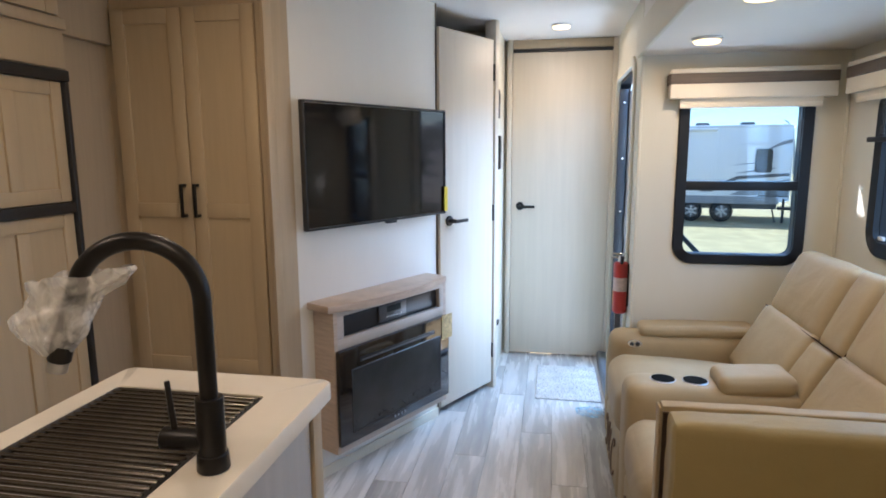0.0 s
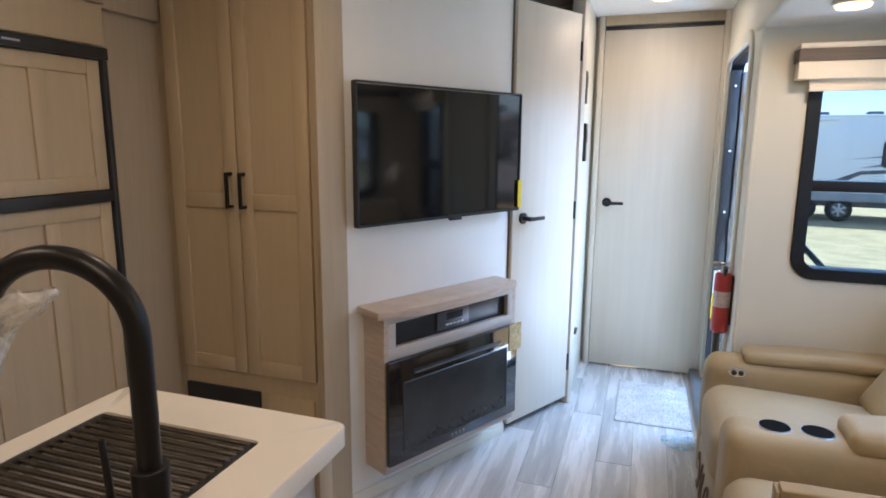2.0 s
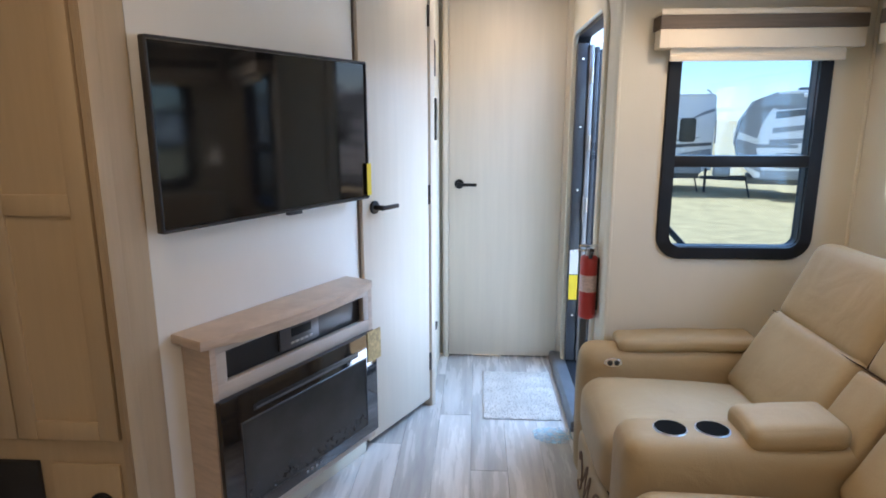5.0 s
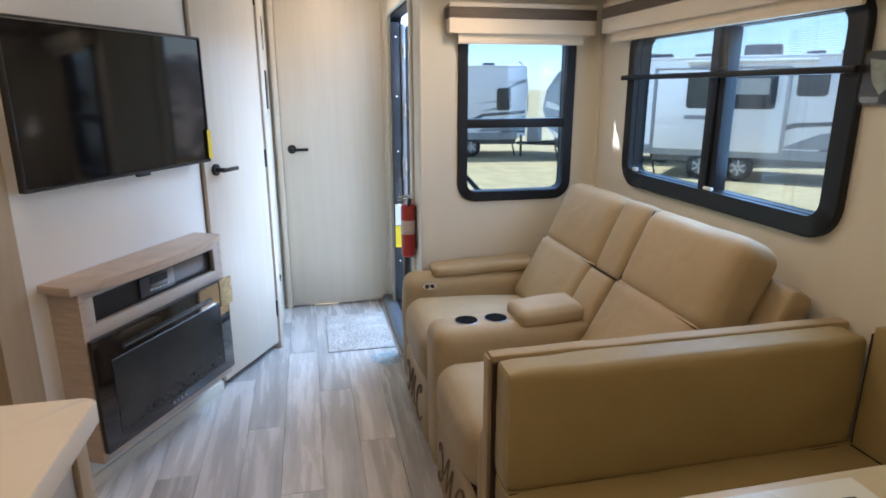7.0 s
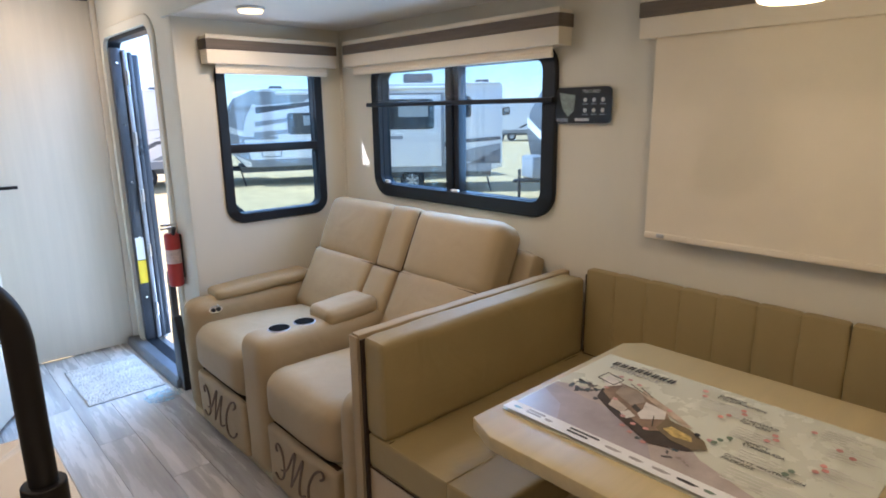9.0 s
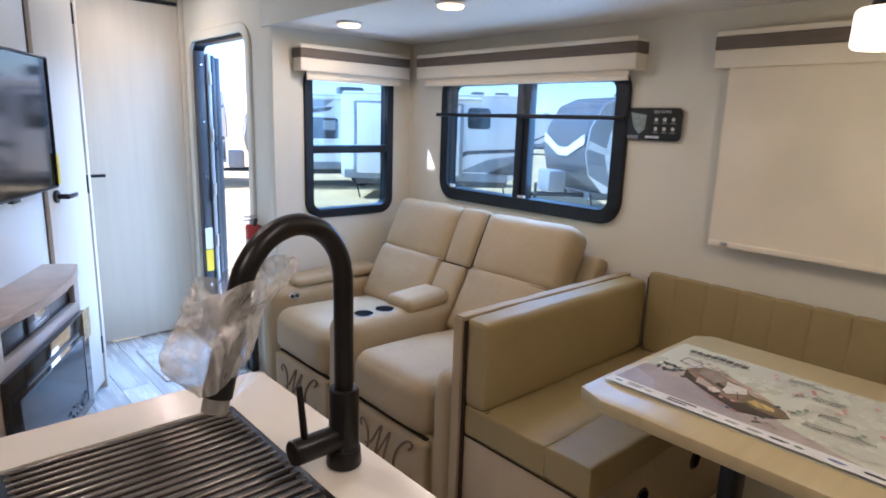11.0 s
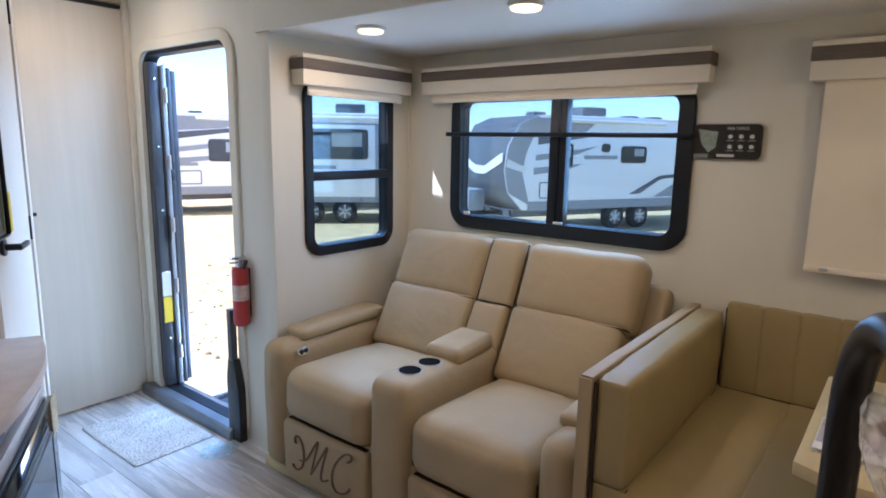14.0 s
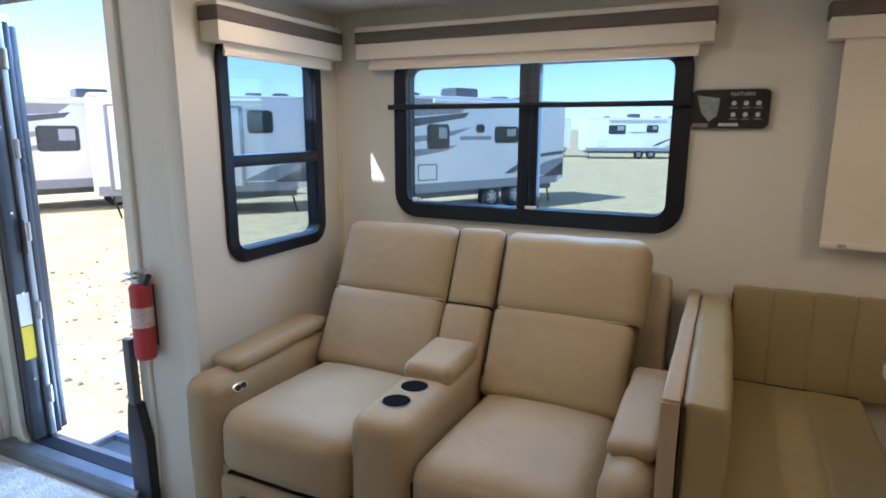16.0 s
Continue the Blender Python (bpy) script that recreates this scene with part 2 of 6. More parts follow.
def cushion(sx, sy, sz, r=0.04, puff=(0, 0, 0), n=16, soft=0.0035):
    """Padded block about the origin: rounded edges, faces swollen by puff along each axis."""
    bm = bmesh.new()
    bmesh.ops.create_cube(bm, size=2.0)
    bmesh.ops.subdivide_edges(bm, edges=bm.edges[:], cuts=n, use_grid_fill=True)
    half = Vector((sx / 2, sy / 2, sz / 2))
    seed = Vector((sx * 31, sy * 47, sz * 53))
    for v in bm.verts:
        u = [math.copysign(abs(c) ** 0.75, c) for c in v.co]
        p = Vector([u[i] * half[i] for i in range(3)])
        q = Vector([max(-half[i] + r, min(half[i] - r, p[i])) for i in range(3)])
        d = p - q
        if d.length > 1e-6:
            p = q + d.normalized() * r
        for i in range(3):
            if abs(v.co[i]) > 0.999 and puff[i]:
                a, b = [u[k] for k in range(3) if k != i]
                p[i] += math.copysign(puff[i] * math.cos(a * 1.45) * math.cos(b * 1.45), v.co[i])
        v.co = p + soft * noise.noise_vector(p * 8 + seed) + 0.35 * soft * noise.noise_vector(p * 26 + seed)
    return bm


def rounded_rect(w, h, r, seg=6):
    pts = []
    for cx, cy, a0 in ((w / 2 - r, h / 2 - r, 0), (-w / 2 + r, h / 2 - r, 90), (-w / 2 + r, -h / 2 + r, 180), (w / 2 - r, -h / 2 + r, 270)):
        for k in range(seg + 1):
            a = radians(a0 + 90 * k / seg)
            pts.append((cx + r * math.cos(a), cy + r * math.sin(a)))
    return pts


def ring(w, h, r, band, depth, inner_r=None, lip=0.004):
    """Frame in the xz plane about the origin, its front at y = -depth."""
    bm = bmesh.new()
    ro = rounded_rect(w, h, r)
    ri = rounded_rect(w - 2 * band, h - 2 * band, max(inner_r if inner_r is not None else r - band, 0.004))
    loops = []
    for pts, y in ((ro, 0), (ro, -depth + lip), ([(x * (1 - 2 * lip / w), z * (1 - 2 * lip / h)) for x, z in ro], -depth), (ri, -depth), (ri, 0.0)):
        loops.append([bm.verts.new((x, y, z)) for x, z in pts])
    n = len(ro)
    for a, b in zip(loops, loops[1:] + loops[:1]):
        for k in range(n):
            bm.faces.new((a[k], a[(k + 1) % n], b[(k + 1) % n], b[k]))
    return bm


def plate(pts, thick):
    """Flat shape in the xz plane, pushed to y = -thick."""
    bm = bmesh.new()
    f = bm.faces.new([bm.verts.new((x, 0, z)) for x, z in pts])
    ext = bmesh.ops.extrude_face_region(bm, geom=[f])
    for v in ext["geom"]:
        if isinstance(v, bmesh.types.BMVert):
            v.co.y -= thick
    return bm


def wall_with_holes(u0, u1, z0, z1, holes, thick):
    """Wall in the xz plane, its face at y = 0 and its back at y = thick, with rectangular openings (u0, u1, z0, z1)."""
    us = sorted({u0, u1, *[h[0] for h in holes], *[h[1] for h in holes]})
    zs = sorted({z0, z1, *[h[2] for h in holes], *[h[3] for h in holes]})
    bm = bmesh.new()
    cells = {}
    for i in range(len(us) - 1):
        for k in range(len(zs) - 1):
            cu, cz = (us[i] + us[i + 1]) / 2, (zs[k] + zs[k + 1]) / 2
            if not any(h[0] < cu < h[1] and h[2] < cz < h[3] for h in holes):
                cells[i, k] = True
    verts = {}

    def vert(i, k, y):
        if (i, k, y) not in verts:
            verts[i, k, y] = bm.verts.new((us[i], y, zs[k]))
        return verts[i, k, y]

    for i, k in cells:
        for y in (0, thick):
            bm.faces.new([vert(i, k, y), vert(i + 1, k, y), vert(i + 1, k + 1, y), vert(i, k + 1, y)])
        for di, dk, a, b in ((-1, 0, (i, k), (i, k + 1)), (1, 0, (i + 1, k), (i + 1, k + 1)), (0, -1, (i, k), (i + 1, k)), (0, 1, (i, k + 1), (i + 1, k + 1))):
            if (i + di, k + dk) not in cells:
                bm.faces.new([vert(*a, 0), vert(*b, 0), vert(*b, thick), vert(*a, thick)])
    return bm


def tube(points, radius, resolution=4, cyclic=False, bevel_res=5):
    cu = bpy.data.curves.new("tube", "CURVE")
    cu.dimensions = "3D"
    cu.bevel_depth, cu.bevel_resolution, cu.use_fill_caps = radius, bevel_res, True
    sp = cu.splines.new("NURBS" if len(points) > 2 else "POLY")
    sp.points.add(len(points) - 1)
    for p, c in zip(sp.points, points):
        p.co = (*c, 1)
    sp.use_endpoint_u, sp.order_u, sp.use_cyclic_u, sp.resolution_u = True, 3, cyclic, resolution
    ob = bpy.data.objects.new("tube", cu)
    me = bpy.data.meshes.new_from_object(ob)
    bm = bmesh.new()
    bm.from_mesh(me)
    bpy.data.objects.remove(ob)
    bpy.data.curves.remove(cu)
    bpy.data.meshes.remove(me)
    return bm


def lettering(body, size, depth=0.0006, shear=0.0, align="LEFT"):
    """Words in the xy plane with Blender's own font."""
    cu = bpy.data.curves.new("letters", "FONT")
    cu.body, cu.size, cu.extrude, cu.shear, cu.align_x = body, size, depth, shear, align
    ob = bpy.data.objects.new("letters", cu)
    me = bpy.data.meshes.new_from_object(ob)
    bm = bmesh.new()
    bm.from_mesh(me)
    bpy.data.objects.remove(ob)
    bpy.data.curves.remove(cu)
    bpy.data.meshes.remove(me)
    return bm


# faces looking along -y become faces looking along -x
TO_X = Matrix.Rotation(radians(-90), 4, "Z")

# ---- structure ----
CEIL, SLIDE_CEIL = 2.12, 1.83
X_LEFT, X_ENTRY, X_OUT = -2.15, 0.50, 1.357
Y_BACK, Y_BED, Y_SLIDE, Y_SLIDE2 = -1.3, 4.345, 3.137, -0.75

structure("ceiling", box(X_LEFT - 0.05, X_ENTRY + 0.068, Y_BACK - 0.05, Y_BED + 0.05, CEIL, CEIL + 0.06), M_CEIL, "white vinyl ceiling of the main room", "ceiling")
structure("slide_ceiling", box(X_ENTRY - 0.012, X_OUT + 0.05, Y_SLIDE2 - 0.05, Y_SLIDE + 0.05, SLIDE_CEIL, SLIDE_CEIL + 0.05), M_CEIL, "lower white ceiling of the slide-out alcove", "ceiling")
structure("slide_fascia", box(X_ENTRY - 0.012, X_ENTRY + 0.03, Y_SLIDE2 - 0.05, Y_SLIDE + 0.02, SLIDE_CEIL + 0.05, CEIL), M_CEIL, "off-white fascia above the slide-out opening", "trim")
structure("slide_flange", box(X_ENTRY - 0.030, X_ENTRY - 0.0125, Y_SLIDE2 - 0.05, Y_SLIDE + 0.055, SLIDE_CEIL - 0.004, SLIDE_CEIL + 0.135, 0.004), M_WALL, "cream flange trim over the slide-out opening", "trim")
structure("wall_left", box(X_LEFT - 0.05, X_LEFT, Y_BACK, Y_BED, 0, CEIL), M_WALL, "cream vinyl side wall behind the cabinets", "wall")
structure("wall_back", box(X_LEFT, X_ENTRY, Y_BACK - 0.05, Y_BACK, 0, CEIL), M_WALL, "cream vinyl rear wall", "wall")

# bedroom partition, with the sliding door in front of it
structure("wall_bedroom", box(X_LEFT, X_ENTRY + 0.06, Y_BED + 0.0005, Y_BED + 0.04, 0, CEIL), M_WALL, "cream vinyl partition to the bedroom", "wall")

# entry wall: opening for the outside door, open end to the slide-out
DOOR_Y0, DOOR_Y1, DOOR_Z1 = 3.415, 4.20, 1.83
bm = wall_with_holes(-Y_BED, -(Y_SLIDE + 0.005), 0, CEIL, [(-DOOR_Y1, -DOOR_Y0, 0.03, DOOR_Z1)], 0.055)
structure("wall_entry", moved(bm, Matrix.Translation((X_ENTRY, 0, 0)) @ TO_X), M_WALL, "cream vinyl wall around the entry door", "wall")
structure("wall_entry_rear", box(X_ENTRY, X_ENTRY + 0.055, Y_BACK, Y_SLIDE2 - 0.05, 0, CEIL), M_WALL, "cream vinyl wall behind the dinette", "wall")

# slide-out: end walls and long outer wall
W1 = (0.705, 1.18, 0.93, 1.63)       # end window, clear opening
W2 = (1.765, 2.79, 1.055, 1.6)      # long window over the sofa
W3 = (0.25, 1.22, 1.065, 1.60)       # window behind the drawn blind
structure("wall_slide_end", moved(wall_with_holes(X_ENTRY + 0.0, X_OUT + 0.05, 0, SLIDE_CEIL, [(W1[0] - 0.01, W1[1] + 0.01, W1[2] - 0.01, W1[3] + 0.01)], 0.05), Matrix.Translation((0, Y_SLIDE, 0))), M_WALL, "cream vinyl end wall of the slide-out with a window", "wall")
structure("wall_slide_end_rear", box(X_ENTRY, X_OUT + 0.05, Y_SLIDE2 - 0.05, Y_SLIDE2, 0, SLIDE_CEIL), M_WALL, "cream vinyl rear end wall of the slide-out", "wall")
holes = [(-W[1] - 0.01, -W[0] + 0.01, W[2] - 0.01, W[3] + 0.01) for W in (W2, W3)]
structure("wall_slide_outer", moved(wall_with_holes(-Y_SLIDE, -Y_SLIDE2, 0, SLIDE_CEIL, holes, 0.05), Matrix.Translation((X_OUT, 0, 0)) @ TO_X), M_WALL, "cream vinyl outer wall of the slide-out with windows", "wall")
structure("slide_floor", box(X_ENTRY - 0.085, X_OUT, Y_SLIDE2, Y_SLIDE, -0.02, 0.03, 0.006), M_TABLE, "raised beige floor of the slide-out with a rounded edge", "floor")
structure("corner_trim", box(X_OUT - 0.012, X_OUT - 0.001, Y_SLIDE - 0.012, Y_SLIDE - 0.001, 0.03, SLIDE_CEIL, 0.003), M_WALL, "cream corner bead of the slide-out", "trim")
structure("slide_opening_trim", box(X_ENTRY - 0.014, X_ENTRY - 0.001, Y_SLIDE - 0.02, Y_SLIDE + 0.055, 0.0, CEIL - 0.001, 0.004), M_WALL, "cream upright trim where the slide-out begins", "trim")

# angled wall that carries the television and the bathroom door
ANG = 28.0
WX, WY = -0.892, 2.438
ALONG = Matrix.Translation((WX, WY, 0)) @ Matrix.Rotation(radians(90 - ANG), 4, "Z")   # x runs along the wall, -y into the room
structure("wall_television", moved(box(-0.105, 0.885, 0, 0.045, 0, CEIL, 0.002), ALONG), M_TVWALL, "off-white angled wall behind the television", "wall")
structure("wall_hall", box(-0.262, -0.222, 3.735, Y_BED, 0, CEIL, 0.002), M_WALL, "cream vinyl wall beside the bedroom door", "wall")
structure("wall_bathroom_rear", box(X_LEFT, -0.30, 3.95, 3.99, 0, CEIL), M_WALL, "cream vinyl bathroom wall", "wall")

# floor of planks, laid last
structure("corner_post", moved(join(box(-0.125, -0.008, -0.012, -0.0005, 0, CEIL - 0.002, 0.003), box(-0.125, -0.088, -0.022, -0.0122, 0, CEIL - 0.002, 0.003)), ALONG), M_CABEDGE, "light oak post between pantry and television wall", "trim")

# ---- television corner ----


def along(bm):
    return moved(bm, ALONG)


def television():
    tv = thing("television", "black flat-screen television hung on the angled wall", "television")
    part("back_cover", along(box(0.06, 0.80, -0.042, -0.02, 1.14, 1.56, 0.008)), M_BLACK, tv)
    part("bezel", along(moved(ring(0.884, 0.508, 0.006, 0.008, 0.024, 0.002), Matrix.Translation((0.443, -0.042, 1.354)))), M_BLACK, tv)
    part("screen", along(box(0.011, 0.875, -0.060, -0.045, 1.111, 1.597)), M_SCREEN, tv)
    part("wall_bracket", along(box(0.3, 0.56, -0.022, 0.001, 1.2, 1.5)), M_BLKMETAL, tv)
    part("infrared_bar", along(box(0.46, 0.52, -0.064, -0.045, 1.089, 1.1, 0.002)), M_BLACK, tv)
    part("sticker", along(box(0.864, 0.888, -0.0715, -0.0695, 1.115, 1.235)), M_YELLOW, tv, "yellow paper label on the screen corner")
    return tv


television()


M_WHITEWASH = material("whitewashed_rail", (0.50, 0.445, 0.385), 0.45, vary=0.06, scale=5, grain=(1, 1, 9), bump=0.08)
M_GREYPANEL = material("stereo_grey", (0.085, 0.09, 0.10), 0.32, vary=0.1, bump=0)
M_FIREPANE = material("fireplace_pane", (0.030, 0.034, 0.036), 0.14, vary=0.2, scale=8, bump=0, spec=0.6)
M_CRYSTAL = material("fire_crystal", (0.045, 0.048, 0.05), 0.14, vary=0.4, scale=60, bump=0)


def fireplace():
    fp = thing("electric_fireplace", "electric fireplace in an oak mantel with a stereo shelf", "fireplace")
    # carcass, proud of the wall
    x0, x1, z0, z1, d = 0.065, 0.80, 0.155, 0.80, 0.125
    for name, bm in (("side_panel", box(x0, x0 + 0.02, -d, -0.001, z0, z1 - 0.03)), ("side_panel", box(x1 - 0.02, x1, -d, -0.001, z0, z1 - 0.03)),
                     ("rail", box(x0 + 0.02, x1 - 0.02, -d, -d + 0.02, 0.605, 0.65, 0.001)), ("rail", box(x0 + 0.02, x1 - 0.02, -d, -d + 0.02, z0, 0.195, 0.001)),
                     ("rail", box(x0 + 0.02, x1 - 0.02, -d, -d + 0.02, 0.745, z1 - 0.03, 0.001)),
                     ("stile", box(x0 + 0.02, x0 + 0.055, -d, -d + 0.02, 0.65, 0.745, 0.001)), ("stile", box(x1 - 0.05, x1 - 0.02, -d, -d + 0.02, 0.65, 0.745, 0.001)),
                     ("shelf_bottom", box(x0 + 0.02, x1 - 0.02, -d + 0.02, -0.002, 0.63, 0.645))):
        part(name, along(bm), M_OAK if name.startswith("side") else M_WHITEWASH, fp)
    # bowed mantel top
    pts = [(x0 - 0.03, -0.001)] + [(x0 - 0.03 + (x1 - x0 + 0.03) * k / 20, -d + 0.012 - 0.075 * math.sin(math.pi * (0.04 + 0.92 * k / 20)) ** 0.7) for k in range(21)] + [(x1, -0.001)]
    bm = bmesh.new()
    f = bm.faces.new([bm.verts.new((x, y, z1 - 0.03)) for x, y in pts])
    ext = bmesh.ops.extrude_face_region(bm, geom=[f])
    for v in ext["geom"]:
        if isinstance(v, bmesh.types.BMVert):
            v.co.z += 0.032
    bmesh.ops.bevel(bm, geom=[e for e in bm.edges if abs(e.verts[0].co.z - e.verts[1].co.z) < 1e-6], offset=0.006, segments=2, affect="EDGES", profile=0.5)
    part("mantel_top", along(bm), M_OAK, fp, "bowed oak mantel top")
    part("firebox", along(box(x0 + 0.02, x1 - 0.02, -d + 0.02, -0.004, 0.195, 0.605)), M_BLACK, fp)
    part("glass_front", along(box(x0 + 0.004, x1 - 0.004, -d - 0.022, -d - 0.001, 0.193, 0.606, 0.003)), M_FIREGLASS, fp, "glossy black glass front")
    part("viewing_window", along(moved(ring(0.60, 0.285, 0.006, 0.007, 0.003, 0.002), Matrix.Translation(((x0 + x1) / 2, -d - 0.0215, 0.375)))), M_BLACK, fp)
    part("pane", along(box(x0 + 0.07, x1 - 0.07, -d - 0.0228, -d - 0.0215, 0.238, 0.512)), M_FIREPANE, fp, "dark grey viewing pane")
    bed = bmesh.new()
    rnd = random.Random(4)
    for k in range(130):
        r = 0.003 + 0.004 * rnd.random()
        c = Vector((x0 + 0.085 + (x1 - x0 - 0.17) * rnd.random(), -d - 0.0222, 0.246 + 0.05 * rnd.random() ** 1.6))
        m = Matrix.Translation(c) @ Matrix.Rotation(rnd.random() * 6, 4, Vector((rnd.random(), rnd.random(), 1))) @ Matrix.Diagonal((r, r * 0.35, r * (0.6 + 0.5 * rnd.random()), 1))
        bmesh.ops.create_icosphere(bed, subdivisions=1, radius=1.0, matrix=m)
    part("crystal_bed", along(bed), M_CRYSTAL, fp, "bed of grey glass crystals")["kind"] = "stuff"
    part("vent_slot", along(box(x0 + 0.12, x1 - 0.12, -d - 0.0245, -d - 0.0225, 0.535, 0.556, 0.0005)), M_BLACK, fp)
    part("louvre", along(box(x0 + 0.13, x1 - 0.13, -d - 0.028, -d - 0.0245, 0.540, 0.545)), M_DECALDK, fp)
    for k in range(4):
        part("touch_button", along(box(0.39 + k * 0.022, 0.40 + k * 0.022, -d - 0.024, -d - 0.0225, 0.212, 0.222)), M_DECAL, fp)
    part("sticker", along(box(x1 - 0.06, x1 + 0.02, -d - 0.0245, -d - 0.0225, 0.49, 0.612)), M_TAG, fp, "brown printed paper tag on the glass")
    # stereo in the shelf
    st = thing("stereo", "black wall stereo with a grey display in the mantel shelf", "stereo")
    part("face", along(box(x0 + 0.055, x1 - 0.05, -d + 0.022, -d + 0.06, 0.65, 0.745, 0.002)), M_BLACK, st)
    part("control_panel", along(box(0.34, 0.52, -d + 0.012, -d + 0.022, 0.662, 0.735, 0.003)), M_GREYPANEL, st, "dark grey control panel")
    part("display", along(box(0.39, 0.48, -d + 0.010, -d + 0.012, 0.70, 0.728)), M_DARKGLASS, st)
    for k in range(5):
        part("button", along(box(0.385 + k * 0.021, 0.40 + k * 0.021, -d + 0.0095, -d + 0.012, 0.676, 0.684, 0.001)), M_STEEL, st)
    return fp


fireplace()


def lever_handle(parent, m, flip=1):
    """Black round rose with a lever, about the origin of m, facing -y."""
    rose = part("rose", moved(moved(cylinder(0.027, 0.012, 28, bevel=0.003), Matrix.Rotation(radians(90), 4, "X")), m @ Matrix.Translation((0, -0.006, 0))), M_BLKMETAL, parent, "matte black rose")
    part("lever", moved(join(moved(moved(cylinder(0.011, 0.045, 16), Matrix.Rotation(radians(90), 4, "X")), Matrix.Translation((0, -0.03, 0))), box(-0.012 if flip > 0 else -0.10, 0.10 if flip > 0 else 0.012, -0.058, -0.044, -0.010, 0.008, 0.004)), m), M_BLKMETAL, rose, "matte black lever")


def bathroom_door():
    d = thing("door_bathroom", "whitewashed wooden bathroom door, standing shut on the angled wall", "door")
    d["kind"] = "structure"
    leaf = part("leaf", along(box(0.896, 1.378, -0.018, 0.012, 0.045, 2.012, 0.002)), M_DOOR, d)
    lever_handle(d, ALONG @ Matrix.Translation((0.965, -0.018, 1.052)))
    for z in (0.24, 1.06, 1.84):
        part("hinge", along(box(1.375, 1.388, -0.024, -0.012, z - 0.045, z + 0.045, 0.002)), M_BLKMETAL, d)
    part("jamb", along(box(0.8862, 0.893, -0.004, 0.05, 0, CEIL - 0.001, 0.001)), M_BAND, d)
    part("jamb", along(box(1.39, 1.425, -0.024, 0.05, 0, CEIL - 0.001, 0.003)), M_DOOR, d)
    return d


bathroom_door()


def bedroom_door():
    d = thing("door_bedroom", "whitewashed sliding bedroom door, closed", "door")
    d["kind"] = "structure"
    y = Y_BED - 0.002
    part("leaf", box(-0.165, 0.468, y - 0.035, y, 0.012, 2.04, 0.002), M_DOOR, d)
    part("casing", box(-0.20, -0.168, y - 0.05, y, 0, CEIL - 0.001, 0.004), M_DOOR, d)
    part("casing", box(0.470, X_ENTRY - 0.001, y - 0.05, y, 0, CEIL - 0.001, 0.004), M_DOOR, d)
    part("track", box(-0.166, 0.469, y - 0.030, y, 2.045, 2.062), M_BLACK, d, "dark sliding track")
    part("head_casing", box(-0.166, 0.469, y - 0.045, y, 2.066, CEIL - 0.001, 0.003), M_CABEDGE, d)
    lever_handle(d, Matrix.Translation((-0.108, y - 0.035, 1.042)))
    return d


bedroom_door()

# wall switches beside the bedroom door
for z0, z1, y in ((1.60, 1.76, 3.80), (1.30, 1.50, 3.90), (0.34, 0.36, 3.86)):
    sw = thing("wall_control", "small black control panel on the hall wall", "switch", group="controls on the hall wall")
    part("plate", box(-0.2215, -0.206, y - 0.04, y + 0.04, z0, z1, 0.003), M_BLKMETAL, sw)
    part("display", box(-0.2055, -0.204, y - 0.025, y + 0.025, (z0 + z1) / 2, z1 - (z1 - z0) * 0.15), M_DARKGLASS, sw)


def shaker_door(parent, u0, u1, z0, z1, m, rail=0.06, mid=None, mat=None, thick=0.02):
    """Framed cabinet door in the xz plane of m, its back at y = 0, facing -y: stiles, rails and sunk panels."""
    mat = mat or M_CAB
    door = part("door", moved(box(u0 + rail * 0.8, u1 - rail * 0.8, -thick * 0.55, -0.001, z0 + rail * 0.8, z1 - rail * 0.8), m), mat, parent)
    for a, b in ((u0, u0 + rail), (u1 - rail, u1)):
        part("stile", moved(box(a, b, -thick, -0.001, z0, z1, 0.0025), m), mat, door)
    zs = [(z0, z0 + rail), (z1 - rail, z1)] + ([(mid - rail / 2, mid + rail / 2)] if mid else [])
    for a, b in zs:
        part("rail", moved(box(u0 + rail, u1 - rail, -thick + 0.0005, -0.001, a, b, 0.0025), m), mat, door)
    return door


def bar_handle(parent, m, h=0.13, w=0.006, out=0.034):
    """Black upright bar handle, its foot at y = 0, centred at the origin of m."""
    hb = join(box(-w, w, -out, -out + 0.010, -h / 2, h / 2, 0.002), box(-w, w, -out + 0.008, 0, -h / 2, -h / 2 + 0.012, 0.002))
    hb = join(hb, box(-w, w, -out + 0.008, 0, h / 2 - 0.012, h / 2, 0.002))
    return part("handle", moved(hb, m), M_BLKMETAL, parent, "matte black bar handle")


PAN_Y = 2.367


